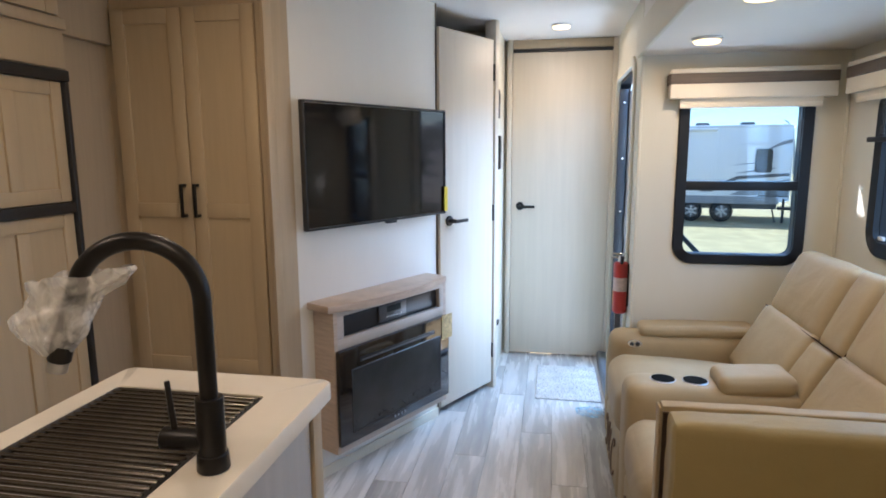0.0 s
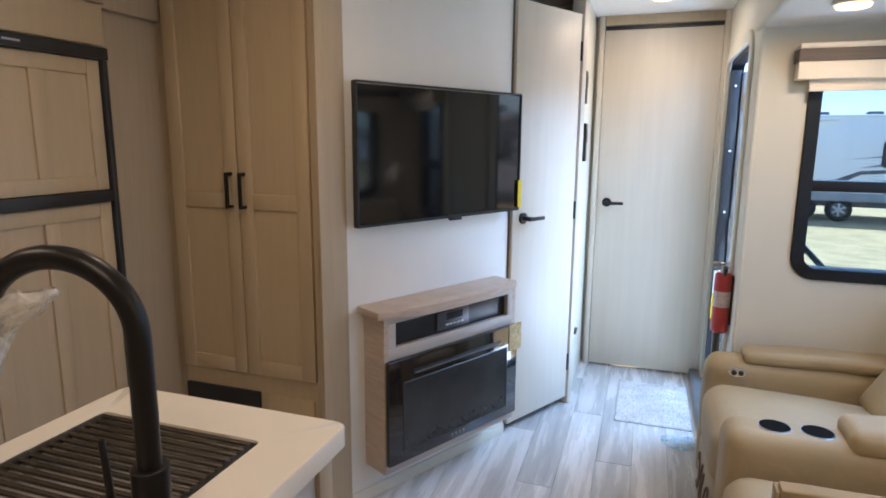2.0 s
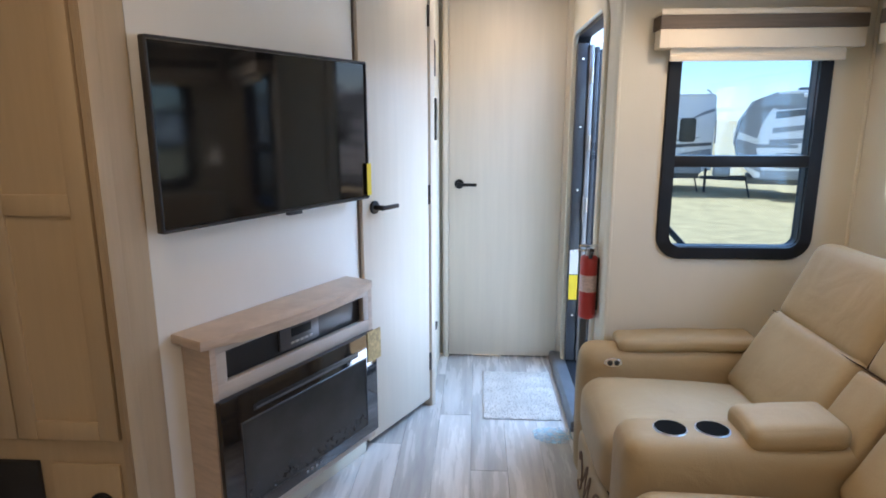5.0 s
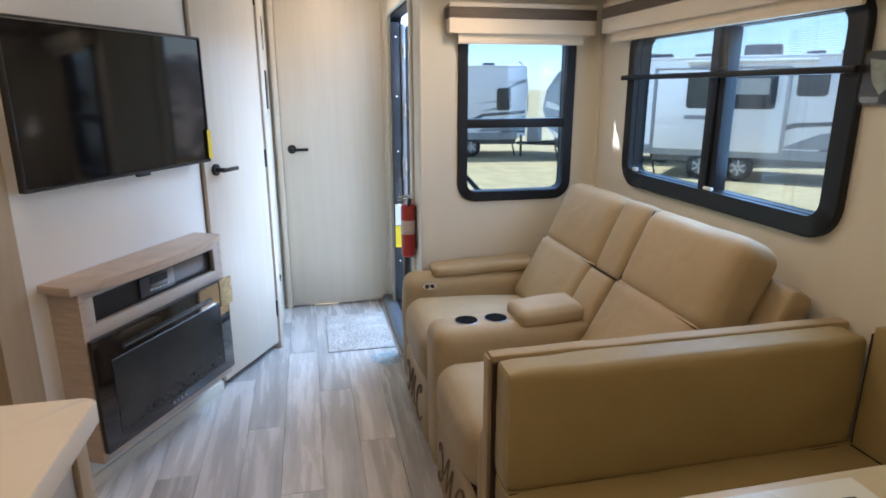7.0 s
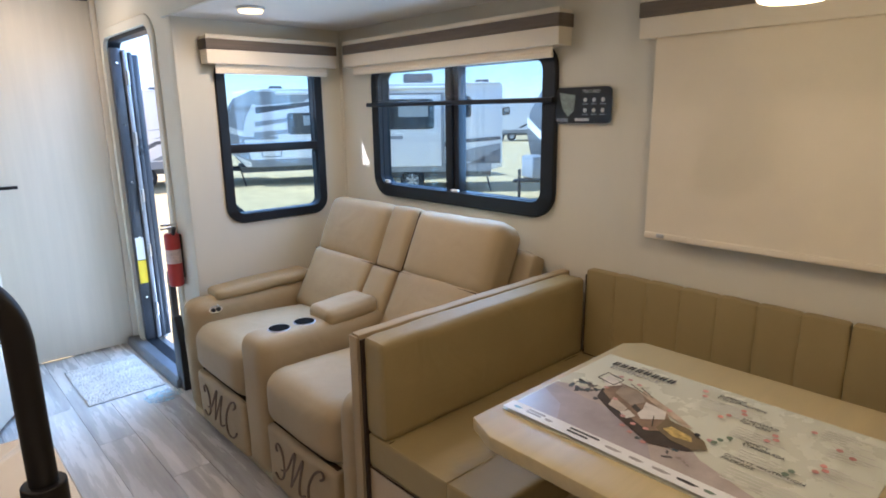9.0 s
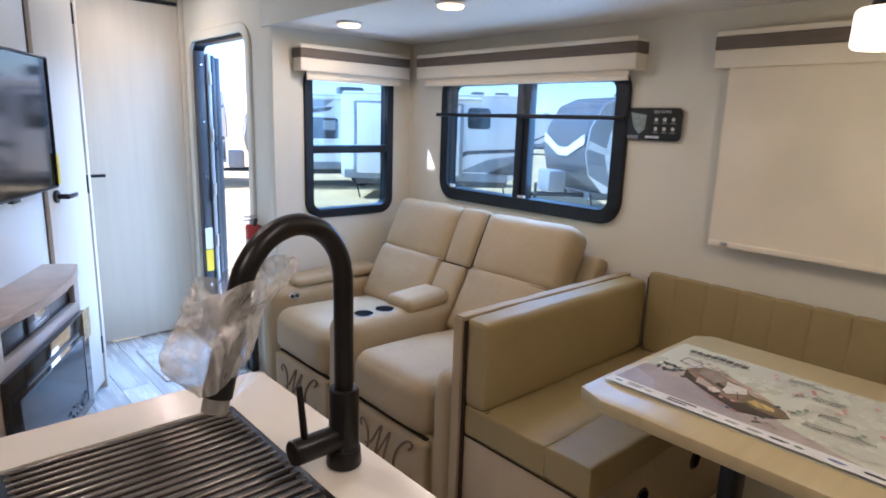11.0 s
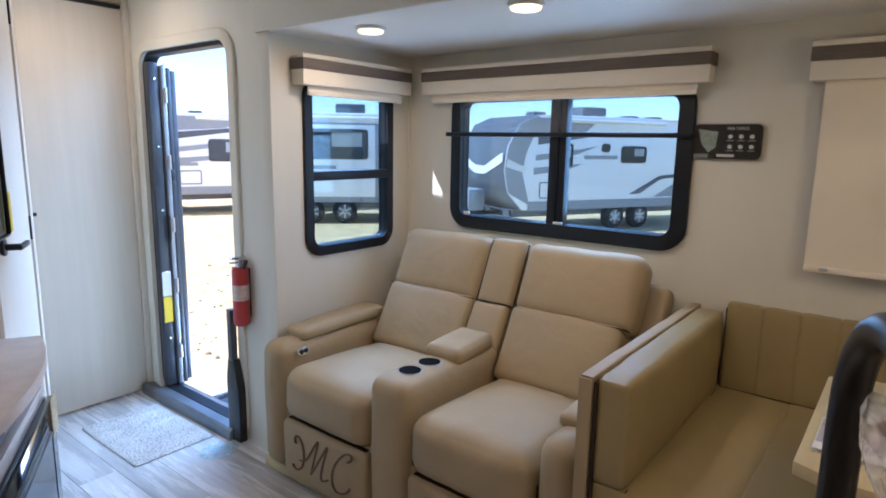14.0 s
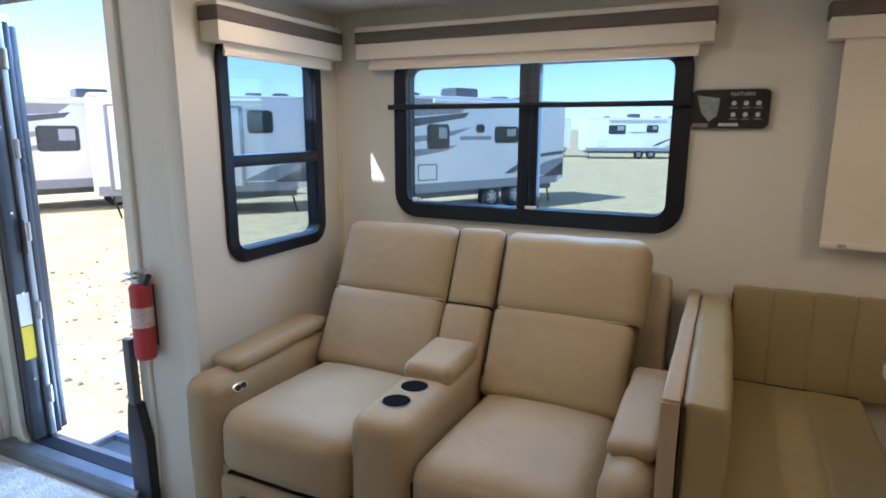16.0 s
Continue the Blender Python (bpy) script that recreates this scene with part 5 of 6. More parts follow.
def poster():
    m = Matrix(((0, 1, 0, 0.424), (-1, 0, 0, 1.143), (0, 0, 1, 0.7545), (0, 0, 0, 1)))
    U, V = 0.66, 0.443
    p = thing("printed_poster", "cream printed poster sheet lying on the dinette table", "poster")
    part("sheet", moved(flat(rounded_rect(U, V, 0.004, 2), 0, 0.0025), m @ Matrix.Translation((U / 2, V / 2, 0))), M_PAPER, p)
    ink = {}

    def tone(name, colour, vary=0.1, scale=25):
        if name not in ink:
            ink[name] = material("print_" + name, colour, 0.3, vary=vary, scale=scale, bump=0)
        return ink[name]

    z = [0.0027]

    def put(name, bm, mat):
        z[0] += 0.00004
        return part(name, moved(bm, m @ Matrix.Translation((0, 0, z[0]))), mat, p)

    put("picture_ground", flat([(0.004, 0.043), (0.60, 0.043), (0.50, 0.075), (0.40, 0.115), (0.30, 0.20), (0.12, 0.24), (0.004, 0.20)], 0, 0.0003), tone("dusk", (0.42, 0.36, 0.32), 0.22, 9))
    put("picture_ground", flat([(0.004, 0.043), (0.34, 0.043), (0.30, 0.10), (0.16, 0.17), (0.004, 0.185)], 0, 0.0003), tone("mauve", (0.36, 0.32, 0.33), 0.18, 9))
    put("picture_ground", flat([(0.004, 0.043), (0.12, 0.043), (0.08, 0.11), (0.004, 0.15)], 0, 0.0003), tone("lilac", (0.40, 0.39, 0.45), 0.12, 9))
    rnd = random.Random(11)

    def along(s_, o):
        """Point of the pictured vehicle: s_ from its rear to its nose, o across it."""
        return 0.055 + 0.33 * s_ + 0.25 * o, 0.285 - 0.118 * s_ + o

    def patch(name, pts, colour_name, colour, vary=0.12, scale=25):
        put(name, flat([along(*e) for e in pts], 0, 0.0003), tone(colour_name, colour, vary, scale))

    for k in range(30):
        s_ = 0.26 * rnd.random() if k < 18 else 0.74 + 0.24 * rnd.random()
        u, v = along(s_, -0.030 - 0.045 * rnd.random() - (0.022 if k >= 18 else 0))
        put("picture_shrub", flat(blob(u, v, 0.004 + 0.010 * rnd.random(), 0.002 + 0.005 * rnd.random(), 1.1, k, 16, rnd.random() * 3), 0, 0.0003), tone(("shrub", "shade", "soil")[k % 3], ((0.06, 0.085, 0.10), (0.05, 0.05, 0.06), (0.10, 0.09, 0.09))[k % 3], 0.4, 60))
    patch("picture_underside", [(0.16, -0.02), (0.24, -0.060), (0.48, -0.078), (0.82, -0.092), (0.99, -0.045), (1.03, -0.006), (0.8, 0.0), (0.4, 0.0)], "cocoa", (0.045, 0.032, 0.028), 0.35, 30)
    patch("picture_floor", [(0.10, 0.030), (0.20, -0.030), (0.42, -0.052), (0.72, -0.060), (0.80, -0.01), (0.62, 0.030), (0.30, 0.045)], "sienna", (0.22, 0.15, 0.10), 0.3, 30)
    patch("picture_wall", [(0.04, 0.045), (0.05, 0.010), (0.16, -0.006), (0.20, 0.030)], "ivory", (0.66, 0.62, 0.56))
    patch("picture_bed", [(0.20, 0.034), (0.26, -0.010), (0.44, -0.018), (0.46, 0.020), (0.36, 0.042)], "taupe", (0.30, 0.245, 0.19), 0.25, 20)
    patch("picture_roof", [(0.34, 0.056), (0.62, 0.046), (0.84, 0.030), (0.80, 0.018), (0.56, 0.028), (0.36, 0.040)], "copper", (0.46, 0.36, 0.26), 0.25, 30)
    patch("picture_wall", [(0.46, 0.022), (0.62, 0.030), (0.68, 0.004), (0.60, -0.040), (0.54, -0.030), (0.52, -0.008)], "ivory", (0.66, 0.62, 0.56))
    patch("picture_wall", [(0.30, -0.026), (0.46, -0.034), (0.48, -0.058), (0.36, -0.060)], "cream", (0.50, 0.43, 0.36))
    patch("picture_cabinet", [(0.48, -0.036), (0.56, -0.042), (0.55, -0.066), (0.47, -0.060)], "pearl", (0.60, 0.57, 0.52))
    patch("picture_screen", [(0.44, -0.006), (0.52, -0.012), (0.53, -0.026), (0.46, -0.022)], "black_ink", (0.03, 0.03, 0.03))
    patch("picture_nose", [(0.68, 0.010), (0.84, 0.020), (0.97, 0.012), (1.04, -0.006), (1.00, -0.032), (0.86, -0.044), (0.72, -0.036)], "olive", (0.16, 0.12, 0.065), 0.35, 20)
    patch("picture_glow", [(0.76, -0.004), (0.90, 0.002), (0.94, -0.012), (0.84, -0.030), (0.75, -0.026)], "gold", (0.52, 0.38, 0.12), 0.45, 70)
    for e0, e1 in (((0.0, 0.045), (0.15, 0.050)), ((0.0, 0.045), (0.02, 0.005)), ((0.15, 0.050), (0.17, 0.012)), ((0.02, 0.005), (0.17, 0.012)), ((0.22, 0.052), (0.40, 0.044)), ((0.30, 0.060), (0.44, 0.050)), ((0.62, -0.008), (0.70, -0.040))):
        (u0, v0), (u1, v1) = along(*e0), along(*e1)
        d = Vector((v0 - v1, u1 - u0)).normalized() * 0.0011
        put("picture_frame_bar", flat([(u0 + d.x, v0 + d.y), (u0 - d.x, v0 - d.y), (u1 - d.x, v1 - d.y), (u1 + d.x, v1 + d.y)], 0, 0.0003), tone("black_ink", (0.03, 0.03, 0.03)))
    for s_, o in ((0.10, 0.058), (0.17, 0.066), (0.26, 0.066), (0.17, -0.012), (0.33, -0.030), (0.62, 0.040), (0.52, -0.066), (0.62, -0.068), (0.70, -0.058), (0.60, -0.092), (0.68, -0.096), (0.80, -0.098), (0.98, 0.024)):
        u, v = along(s_, o)
        put("picture_dot", flat(blob(u, v, 0.0062, 0.0054, 0.1, 3, 12), 0, 0.0003), tone("pink", (0.55, 0.27, 0.25), 0.1))
    ink_m = tone("ink", (0.03, 0.03, 0.03))
    put("title", moved(lettering("THE", 0.020, 0.0002), Matrix.Translation((0.11, 0.405, 0))), tone("grey", (0.35, 0.34, 0.32)))
    for k in range(8):
        for dx in (0.0, 0.0085):
            put("title_bar", flat([(0.045 + dx + k * 0.0215, 0.380), (0.0505 + dx + k * 0.0215, 0.380), (0.0525 + dx + k * 0.0215, 0.403), (0.047 + dx + k * 0.0215, 0.403)], 0, 0.0003), ink_m)
    put("title", moved(lettering("DIFFERENCE", 0.024, 0.0002), Matrix.Translation((0.052, 0.357, 0))), tone("grey", (0.35, 0.34, 0.32)))
    for words, u, v in ((("SUPERIOR", "CONSTRUCTION"), 0.315, 0.400), (("STANDARD", "FEATURES"), 0.395, 0.325), (("SAFETY", "STANDARDS"), 0.435, 0.235), (("CLIMATE PROTECTION", "PACKAGE"), 0.425, 0.160)):
        for i, wd in enumerate(words):
            put("heading", moved(lettering(wd, 0.0135, 0.0002), Matrix.Translation((u, v - i * 0.014, 0))), ink_m)
    pale = tone("pale_text", (0.63, 0.61, 0.54), 0.05)
    for col, (u0, u1, v1) in enumerate(((0.30, 0.42, 0.365), (0.40, 0.50, 0.285), (0.44, 0.55, 0.20), (0.53, 0.62, 0.40), (0.56, 0.65, 0.34), (0.58, 0.65, 0.25), (0.45, 0.60, 0.125))):
        for i in range(5):
            put("text_line", flat([(u0, v1 - i * 0.011), (u1 - 0.02 * ((i * 7 + col) % 3), v1 - i * 0.011), (u1 - 0.02 * ((i * 7 + col) % 3), v1 - i * 0.011 + 0.0028), (u0, v1 - i * 0.011 + 0.0028)], 0, 0.0003), pale)
    for u, v, red in ((0.285, 0.395, 1), (0.295, 0.37, 1), (0.385, 0.36, 1), (0.392, 0.345, 1), (0.36, 0.30, 1), (0.37, 0.318, 1), (0.47, 0.30, 1), (0.477, 0.283, 1), (0.465, 0.268, 1), (0.52, 0.37, 1), (0.575, 0.33, 1), (0.60, 0.315, 1), (0.57, 0.25, 1), (0.577, 0.235, 1), (0.565, 0.22, 1),
                      (0.41, 0.225, 0), (0.40, 0.205, 0), (0.395, 0.188, 0), (0.535, 0.19, 0), (0.53, 0.172, 0), (0.36, 0.19, 2)):
        put("marker", flat(blob(u, v, 0.0062, 0.0062, 0, 1, 14), 0, 0.0003), tone("red", (0.56, 0.23, 0.19)) if red == 1 else tone("green", (0.13, 0.19, 0.13)) if red == 0 else ink_m)
    put("footer_strip", flat([(0.0015, 0.0015), (U - 0.0015, 0.0015), (U - 0.0015, 0.040), (0.0015, 0.040)], 0, 0.0003), M_WHITE)
    for u, w, mat in ((0.03, 0.022, "teal"), (0.115, 0.02, "grey"), (0.27, 0.035, "grey"), (0.32, 0.03, "grey"), (0.37, 0.035, "grey"), (0.42, 0.04, "ink"), (0.46, 0.02, "green"), (0.53, 0.034, "blue"), (0.60, 0.05, "ink")):
        put("logo_shape", flat(blob(u, 0.021, w / 2, 0.0045, 0.5, 2, 16), 0, 0.0003), tone(mat, {"teal": (0.10, 0.22, 0.26), "blue": (0.12, 0.18, 0.40)}.get(mat, (0.3, 0.3, 0.3))))
    for u, v, w in ((0.055, 0.026, 0.045), (0.055, 0.016, 0.04), (0.165, 0.026, 0.07), (0.165, 0.014, 0.05)):
        put("logo_bar", flat([(u, v), (u + w, v), (u + w, v + 0.006), (u, v + 0.006)], 0, 0.0003), ink_m if u > 0.1 else tone("grey", (0.35, 0.34, 0.32)))


poster()

# ---- outside ----
M_BLIND = material("pale_blind", (0.34, 0.37, 0.38), 0.3, vary=0.1, bump=0)
GROUND = -0.86
structure("ground", moved(box(-1500, 1500, -1500, 1500, -0.5, 0), Matrix.Translation((0, 0, GROUND))), M_SAND, "dry sandy lot", "ground")


def travel_trailer(at, turn, length, height=2.42, nose=True, label="white travel trailer with grey and black stripes parked on the sand", windows=(), scheme=0, bar=None, axle=None, slide=None, swoosh=False):
    """Body runs along x from the nose (x = 0) to the rear (x = length); the shown side faces -y."""
    t = thing("travel_trailer", label, "trailer", (*at, GROUND), group="parked trailers", turn=turn)
    z0, z1, w = 0.62, 0.62 + height, 2.4
    if nose:
        prof = [(0.55, z0), (0.12, z0 + 0.45), (0.0, z0 + 1.0), (0.08, z0 + 1.6), (0.42, z1 - 0.25), (0.95, z1 - 0.03), (1.3, z1), (length - 0.1, z1), (length, z1 - 0.1), (length, z0 + 0.1), (length - 0.4, z0)]
    else:
        prof = [(0.05, z0), (0, z0 + 0.1), (0, z1 - 0.1), (0.1, z1), (length - 0.1, z1), (length, z1 - 0.1), (length, z0 + 0.1), (length - 0.4, z0)]
    bm = bmesh.new()
    f = bm.faces.new([bm.verts.new((x, 0, z)) for x, z in prof])
    ext = bmesh.ops.extrude_face_region(bm, geom=[f])
    for v in ext["geom"]:
        if isinstance(v, bmesh.types.BMVert):
            v.co.y += w
    bmesh.ops.bevel(bm, geom=[e for e in bm.edges if abs(e.verts[0].co.y - e.verts[1].co.y) < 0.01], offset=0.03, segments=2, affect="EDGES", profile=0.5)
    part("body", bm, M_TRAILER, t)
    if nose:
        cap = [(x - 0.012, z) for x, z in prof[1:6]] + [(1.0, z1 - 0.2), (0.62, z0 + 1.5), (0.5, z0 + 0.95), (0.75, z0 + 0.12)]
        part("front_cap", moved(plate(cap, 0.012), Matrix.Translation((0, -0.002, 0))), M_DECAL, t, "grey front cap")
        part("cap_stripe", moved(plate([(0.02, z0 + 1.1), (0.55, z0 + 0.95), (0.72, z0 + 1.12), (0.56, z0 + 1.1), (0.06, z0 + 1.3)], 0.006), Matrix.Translation((0, -0.014, 0))), M_WHITE, t)
        part("upper_graphic", moved(plate([(0.46, z1 - 0.28), (0.95, z1 - 0.09), (2.9, z1 - 0.09), (2.45, z1 - 0.42), (1.02, z1 - 0.52)], 0.005), Matrix.Translation((0, -0.002, 0))), M_DECAL, t, "grey band along the upper front")
        fc = bmesh.new()
        ys = (0.04, w - 0.04)
        rows = [[fc.verts.new((x - 0.02, y, z)) for y in ys] for x, z in prof[0:6]]
        for a, b in zip(rows, rows[1:]):
            fc.faces.new((a[0], a[1], b[1], b[0]))
        bmesh.ops.solidify(fc, geom=fc.faces[:], thickness=0.012)
        part("nose_panel", fc, M_NOSE, t, "grey nose panel")
        vv = plate([(-1.12, 0.22), (-0.25, -0.12), (0.25, -0.12), (1.12, 0.22), (1.12, 0.46), (0.25, 0.10), (-0.25, 0.10), (-1.12, 0.46)], 0.01)
        part("nose_stripe", moved(vv, Matrix.Translation((-0.03, w / 2, z0 + 1.0)) @ Matrix.Rotation(radians(-90), 4, "Z")), M_WHITE, t)
    # skirt, roof edge and graphics
    part("skirt", box(0.7 if nose else 0.1, length - 0.3, -0.006, 0.02, z0 - 0.02, z0 + 0.22), M_DECAL, t, "grey lower skirt")
    part("roof_edge", box(1.2 if nose else 0.05, length - 0.05, -0.02, 0.05, z1 - 0.08, z1 - 0.02, 0.006), M_WHITE, t)
    q = length
    shapes = [([(0.95, 1.75), (2.6, 1.98), (2.75, 2.12), (0.95, 1.95)], M_DECALDK), ([(0.9, 1.35), (2.2, 1.52), (2.9, 1.75), (2.3, 1.66), (0.9, 1.5)], M_DECAL), ([(0.85, 1.0), (1.9, 1.12), (2.4, 1.28), (0.85, 1.18)], M_DECAL),
              ([(q - 2.6, 0.45), (q - 1.5, 0.95), (q - 0.05, 1.05), (q - 0.05, 0.95), (q - 1.45, 0.85), (q - 2.2, 0.45)], M_DECALDK), ([(q - 1.7, 0.35), (q - 0.9, 0.72), (q - 0.05, 0.86), (q - 0.05, 0.35)], M_DECAL), ([(q - 0.95, 0.3), (q - 0.05, 0.72), (q - 0.05, 0.3)], M_DECALDK)]
    if nose or scheme:
        for pts, mat in (shapes if nose else shapes[3:]):
            part("graphic", moved(plate([(x, z0 + z - 0.1) for x, z in pts], 0.004), Matrix.Translation((0, -0.002, 0))), mat, t)
    if swoosh:
        for pts in ([(q - 0.95, 1.52), (q - 0.35, 1.78), (q - 0.04, 1.88), (q - 0.04, 1.98), (q - 0.4, 1.86)], [(q - 1.9, 1.16), (q - 0.8, 1.30), (q - 0.04, 1.62), (q - 0.9, 1.24)], [(q - 1.6, 0.92), (q - 0.6, 1.02), (q - 0.35, 1.12), (q - 1.0, 1.06)]):
            part("graphic", moved(plate([(x, z0 + z) for x, z in pts], 0.004), Matrix.Translation((0, -0.002, 0))), M_DECAL, t)
        part("rear_ladder_rail", tube([(q + 0.06, 0.1, z0 + 0.9), (q + 0.08, 0.1, z1 + 0.02), (q - 0.3, 0.1, z1 + 0.12)], 0.025), M_STEEL, t)
    part("lettering_bar", moved(plate(rounded_rect(1.15, 0.10, 0.03), 0.004), Matrix.Translation(((bar or (length * 0.52, 1.33))[0], -0.002 - (0.08 if slide else 0), z0 + (bar or (0, 1.33))[1]))), M_DECAL, t, "grey brand lettering, as a bar")
    if slide:
        part("slide_out", box(slide[0], slide[1], -0.08, 0.01, z0 + 0.14, z0 + 2.12, 0.02), M_TRAILER, t)
        for x in slide:
            part("slide_trim", box(x - 0.05, x + 0.05, -0.084, 0.005, z0 + 0.12, z0 + 2.14, 0.01), M_DECAL, t, "grey slide-out trim")
        part("slide_trim", box(slide[0], slide[1], -0.084, 0.005, z0 + 2.10, z0 + 2.16, 0.01), M_DECAL, t)
    for (x, z, ww, hh) in windows:
        out = -0.082 if slide and slide[0] < x < slide[1] else -0.002
        win = part("window", moved(plate(rounded_rect(ww, hh, 0.08), 0.012), Matrix.Translation((x, out, z0 + z))), M_DARKGLASS, t, "dark tinted window")
        part("window_frame", moved(ring(ww + 0.06, hh + 0.06, 0.10, 0.04, 0.02, 0.07), Matrix.Translation((x, out, z0 + z))), M_BLACK, win)
        if ww > 0.6:
            part("window_blind", moved(plate(rounded_rect(ww * 0.42, hh * 0.5, 0.02), 0.003), Matrix.Translation((x + ww * 0.22, out - 0.0125, z0 + z + hh * 0.16))), M_BLIND, win, "pale blind behind the glass")
    part("storage_hatch", moved(ring(0.62, 0.42, 0.05, 0.025, 0.012, 0.03), Matrix.Translation((1.35, -0.002, z0 + 0.5))), M_DECALDK, t)
    # wheels
    wx = axle or length * 0.60
    part("underframe", box(0.4, length - 0.3, 0.25, w - 0.25, z0 - 0.2, z0 - 0.021), M_DECALDK, t)
    for x in (wx - 0.45, wx + 0.45):
        wh = part("wheel", moved(moved(cylinder(0.34, 0.22, 32, bevel=0.04), Matrix.Rotation(radians(90), 4, "X")), Matrix.Translation((x, 0.16, 0.34))), M_TYRE, t)
        part("rim", moved(moved(cylinder(0.2, 0.02, 24), Matrix.Rotation(radians(90), 4, "X")), Matrix.Translation((x, 0.045, 0.34))), M_DECALDK, wh)
        for k in range(6):
            part("spoke", moved(box(-0.025, 0.025, -0.012, 0.012, 0.02, 0.19, 0.004), Matrix.Translation((x, 0.032, 0.34)) @ Matrix.Rotation(radians(60 * k), 4, "Y")), M_STEEL, wh)
    if nose:
        part("hitch", tube([(0.5, w / 2 - 0.5, 0.5), (-0.9, w / 2, 0.48)], 0.05), M_BLACK, t)
        part("hitch", tube([(0.5, w / 2 + 0.5, 0.5), (-0.9, w / 2, 0.48)], 0.05), M_BLACK, t)
        part("jack", moved(cylinder(0.04, 0.75, 16), Matrix.Translation((-0.75, w / 2, 0.40))), M_BLACK, t)
        part("gas_cover", box(-0.55, -0.05, w / 2 - 0.35, w / 2 + 0.35, 0.55, 1.12, 0.06), M_DECAL, t, "grey gas bottle cover")
    part("air_conditioner", box(length * 0.45, length * 0.45 + 0.85, w / 2 - 0.35, w / 2 + 0.35, z1 + 0.001, z1 + 0.30, 0.06), M_DECALDK, t, "black roof air conditioner")
    for x in (0.22, 0.72, 0.86):
        part("roof_vent", box(length * x, length * x + 0.4, w / 2 - 0.2, w / 2 + 0.2, z1 + 0.001, z1 + 0.12, 0.03), M_DECALDK, t)
    part("awning_tube", moved(moved(cylinder(0.05, length * 0.55, 16), Matrix.Rotation(radians(90), 4, "Y")), Matrix.Translation((length * 0.5, -0.07, z1 - 0.14))), M_WHITE, t)
    for x in (0.35, length - 0.45):
        part("stabiliser", tube([(x, 0.3, z0 - 0.02), (x + 0.15, 0.3, 0.0)], 0.025), M_BLACK, t)
    return t


def place(p, q):
    """Foot and heading of a trailer whose shown side runs from p (nose) to q."""
    return (p[0], p[1]), math.degrees(math.atan2(q[1] - p[1], q[0] - p[0])), math.hypot(q[0] - p[0], q[1] - p[1])


a, h, n = place((11.7, 9.1), (17.7, 6.2))
travel_trailer(a, h, n, windows=((1.7, 1.40, 0.66, 0.56), (3.15, 1.60, 0.24, 0.17), (4.15, 1.43, 0.85, 0.40)), bar=(3.0, 1.35), axle=4.1)
a, h, n = place((8.6, 15.3), (12.3, 11.785))
travel_trailer(a, h, n, nose=False, scheme=1, windows=((2.2, 1.58, 1.95, 0.76), (3.92, 1.76, 0.58, 0.52)), bar=(1.75, 0.95), axle=2.1, slide=(0.42, 3.44), label="white travel trailer with a slide-out and a large dark window")
a, h, n = place((7.4, 18.9), (13.9, 16.4))
travel_trailer(a, h, n, windows=((2.4, 1.32, 0.95, 0.62), (5.4, 1.5, 0.7, 0.5)), bar=(1.0, 0.9))
a, h, n = place((-2.25, 21.6), (7.3, 20.3))
travel_trailer(a, h, n, nose=False, windows=((2.0, 1.6, 0.8, 0.5), (8.85, 1.32, 0.42, 0.68)), label="white travel trailer with two wheels showing and stripes at its rear", scheme=1, axle=7.3, swoosh=True)
for k, (p, q) in enumerate((((43, 20), (47, 13)), ((45, 11.5), (48, 4.5)), ((47, 3), (50, -4)), ((30, 34), (37, 29)))):
    a, h, n = place(p, q)
    travel_trailer(a, h, n, nose=False, scheme=k, windows=((2.4, 1.55, 1.2, 0.6), (5.0, 1.6, 0.8, 0.5)), label="white trailer far across the lot")

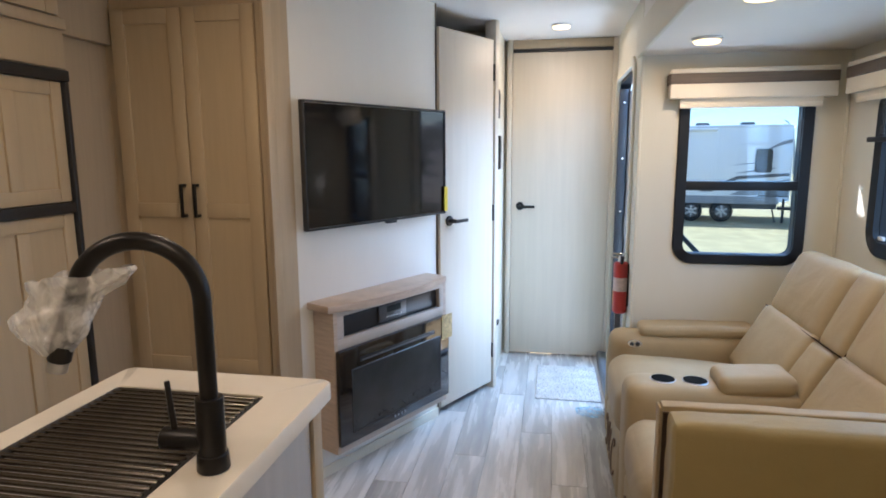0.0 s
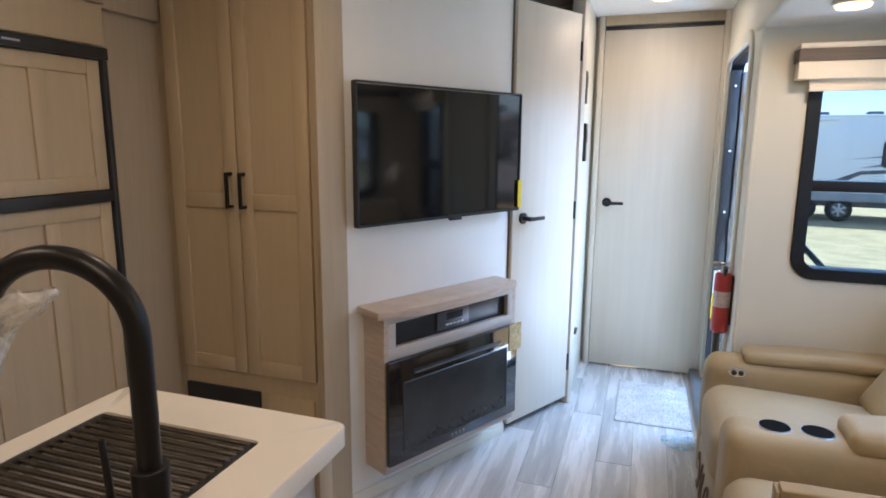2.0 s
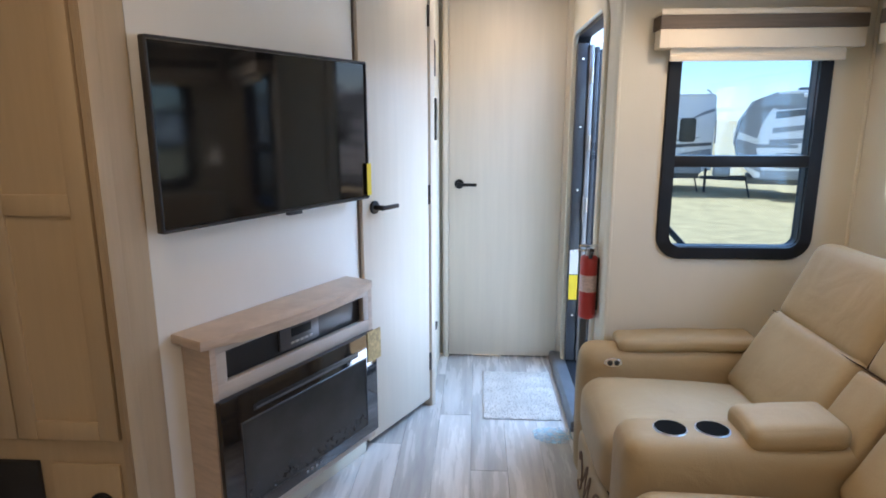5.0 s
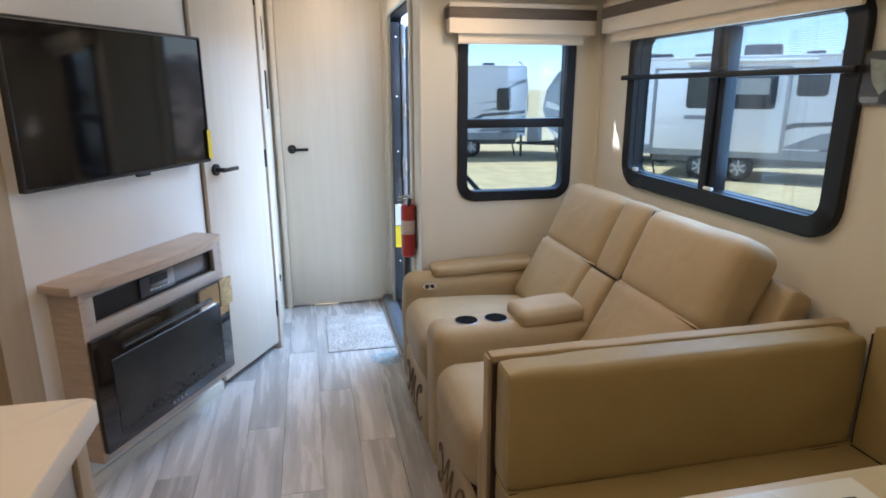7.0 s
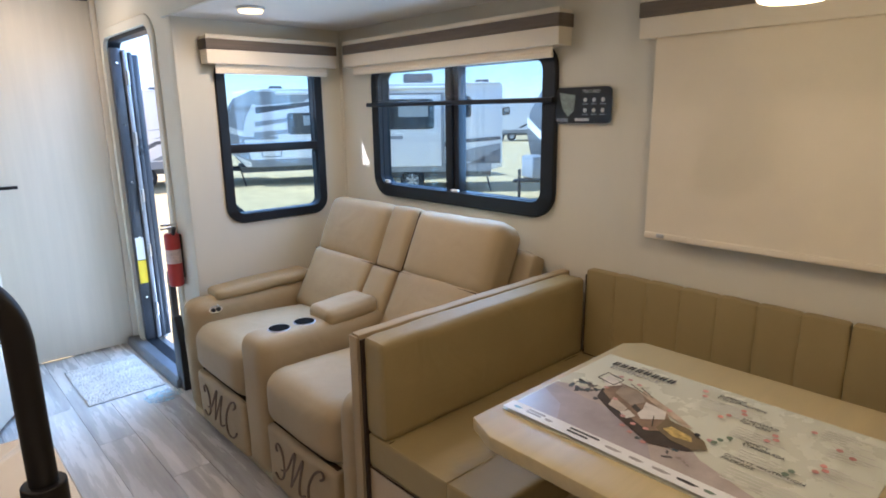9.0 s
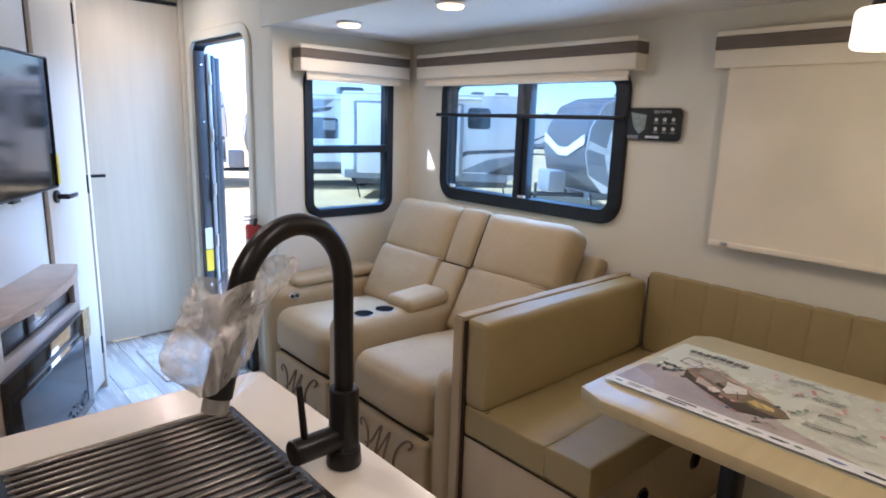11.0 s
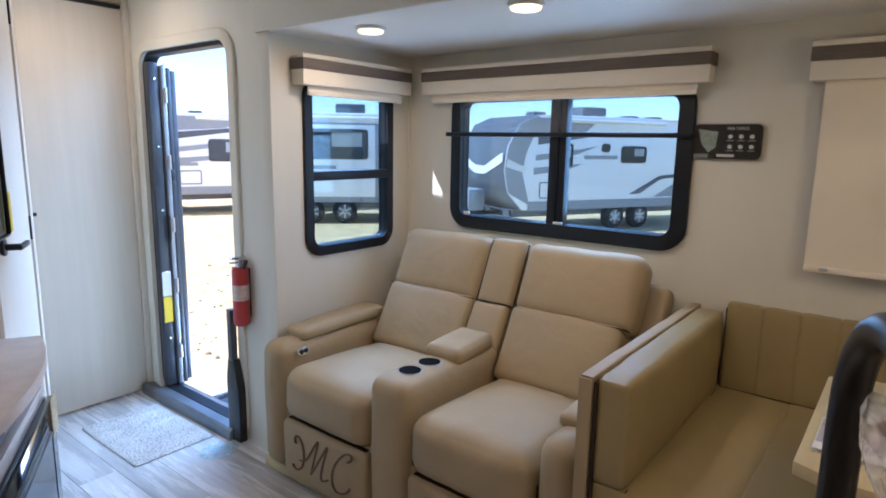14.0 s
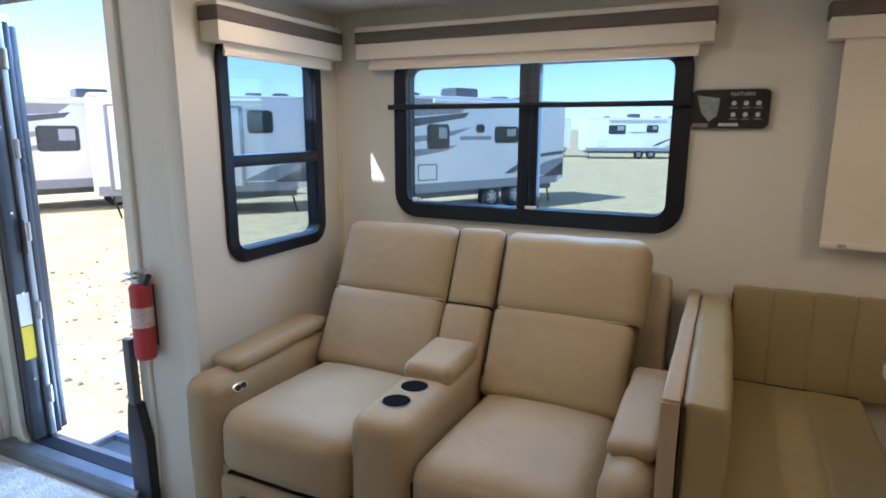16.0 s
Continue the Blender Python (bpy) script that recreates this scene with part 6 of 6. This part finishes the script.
pebbles = bmesh.new()
rnd = random.Random(21)
for k in range(700):
    r = 0.012 + 0.03 * rnd.random() ** 2
    spread = 0.8 + 7.5 * rnd.random() ** 1.5
    c = Vector((1.1 + spread * (0.3 + 0.6 * rnd.random()), 3.6 + spread * (0.35 + 0.75 * rnd.random()), GROUND + r * 0.25))
    bmesh.ops.create_icosphere(pebbles, subdivisions=1, radius=1.0, matrix=Matrix.Translation(c) @ Matrix.Rotation(rnd.random() * 6, 4, "Z") @ Matrix.Diagonal((r, r * (0.6 + 0.4 * rnd.random()), r * 0.55, 1)))
gravel = tagged(mesh_object("gravel", pebbles, material("pebble", (0.30, 0.235, 0.14), 0.9, vary=0.3, scale=9), None, "", False), "loose brown pebbles scattered over the sandy ground", "gravel", "", "stuff")

# outer skin of this trailer: it shades the ground by the door
structure("roof_outer", box(X_LEFT - 0.10, X_ENTRY + 0.07, Y_BACK - 2.5, Y_BED + 2.2, CEIL + 0.07, CEIL + 0.16, 0.02), M_WHITE, "white outer roof of this trailer", "roof")

# ---- floor of planks ----
floor = structure("floor", box(X_LEFT, X_ENTRY + 0.001, Y_BACK, Y_BED, -0.06, -0.004), M_SUBFLOOR, "whitewashed grey oak plank floor", "floor")
PW, PL = 0.152, 1.22
plank_cache = {}
ix, x = 0, X_LEFT
while x < X_ENTRY - 0.09:
    w = min(PW, X_ENTRY - 0.086 - x)
    y = Y_BACK - (ix * 0.47) % PL
    while y < Y_BED:
        y0, y1 = max(y, Y_BACK), min(y + PL, Y_BED)
        if y1 - y0 > 0.05:
            key = (round(w, 3), round(y1 - y0, 3))
            if key not in plank_cache:
                plank_cache[key] = part("plank", box(0.0006, w - 0.0006, 0.0006, y1 - y0 - 0.0006, -0.005, 0.0, 0.0008, 1), M_PLANK, floor)
                ob = plank_cache[key]
            else:
                ob = new("plank", plank_cache[key].data)
                ob.parent = floor
            ob.location = (x, y0, 0)
        y += PL
    x += PW
    ix += 1
structure("baseboard", moved(box(-0.10, 0.885, -0.008, -0.0005, 0.0, 0.05, 0.002), ALONG), M_WALL, "cream skirting under the television wall", "trim")
structure("entry_floor_strip", box(X_ENTRY - 0.086, X_ENTRY, Y_SLIDE + 0.001, Y_BED, -0.02, 0.0), M_PLANK, "plank strip by the entry door", "floor")

arm = thing("awning_strut", "dark outside strut slanting past the end window", "strut")
part("bar", tube([(0.60, 3.30, 1.135), (0.90, 3.30, 0.82)], 0.012), M_BLKFRAME, arm)
part("bracket", box(0.56, 0.60, 3.19, 3.315, 1.11, 1.19, 0.004), M_BLKFRAME, arm)
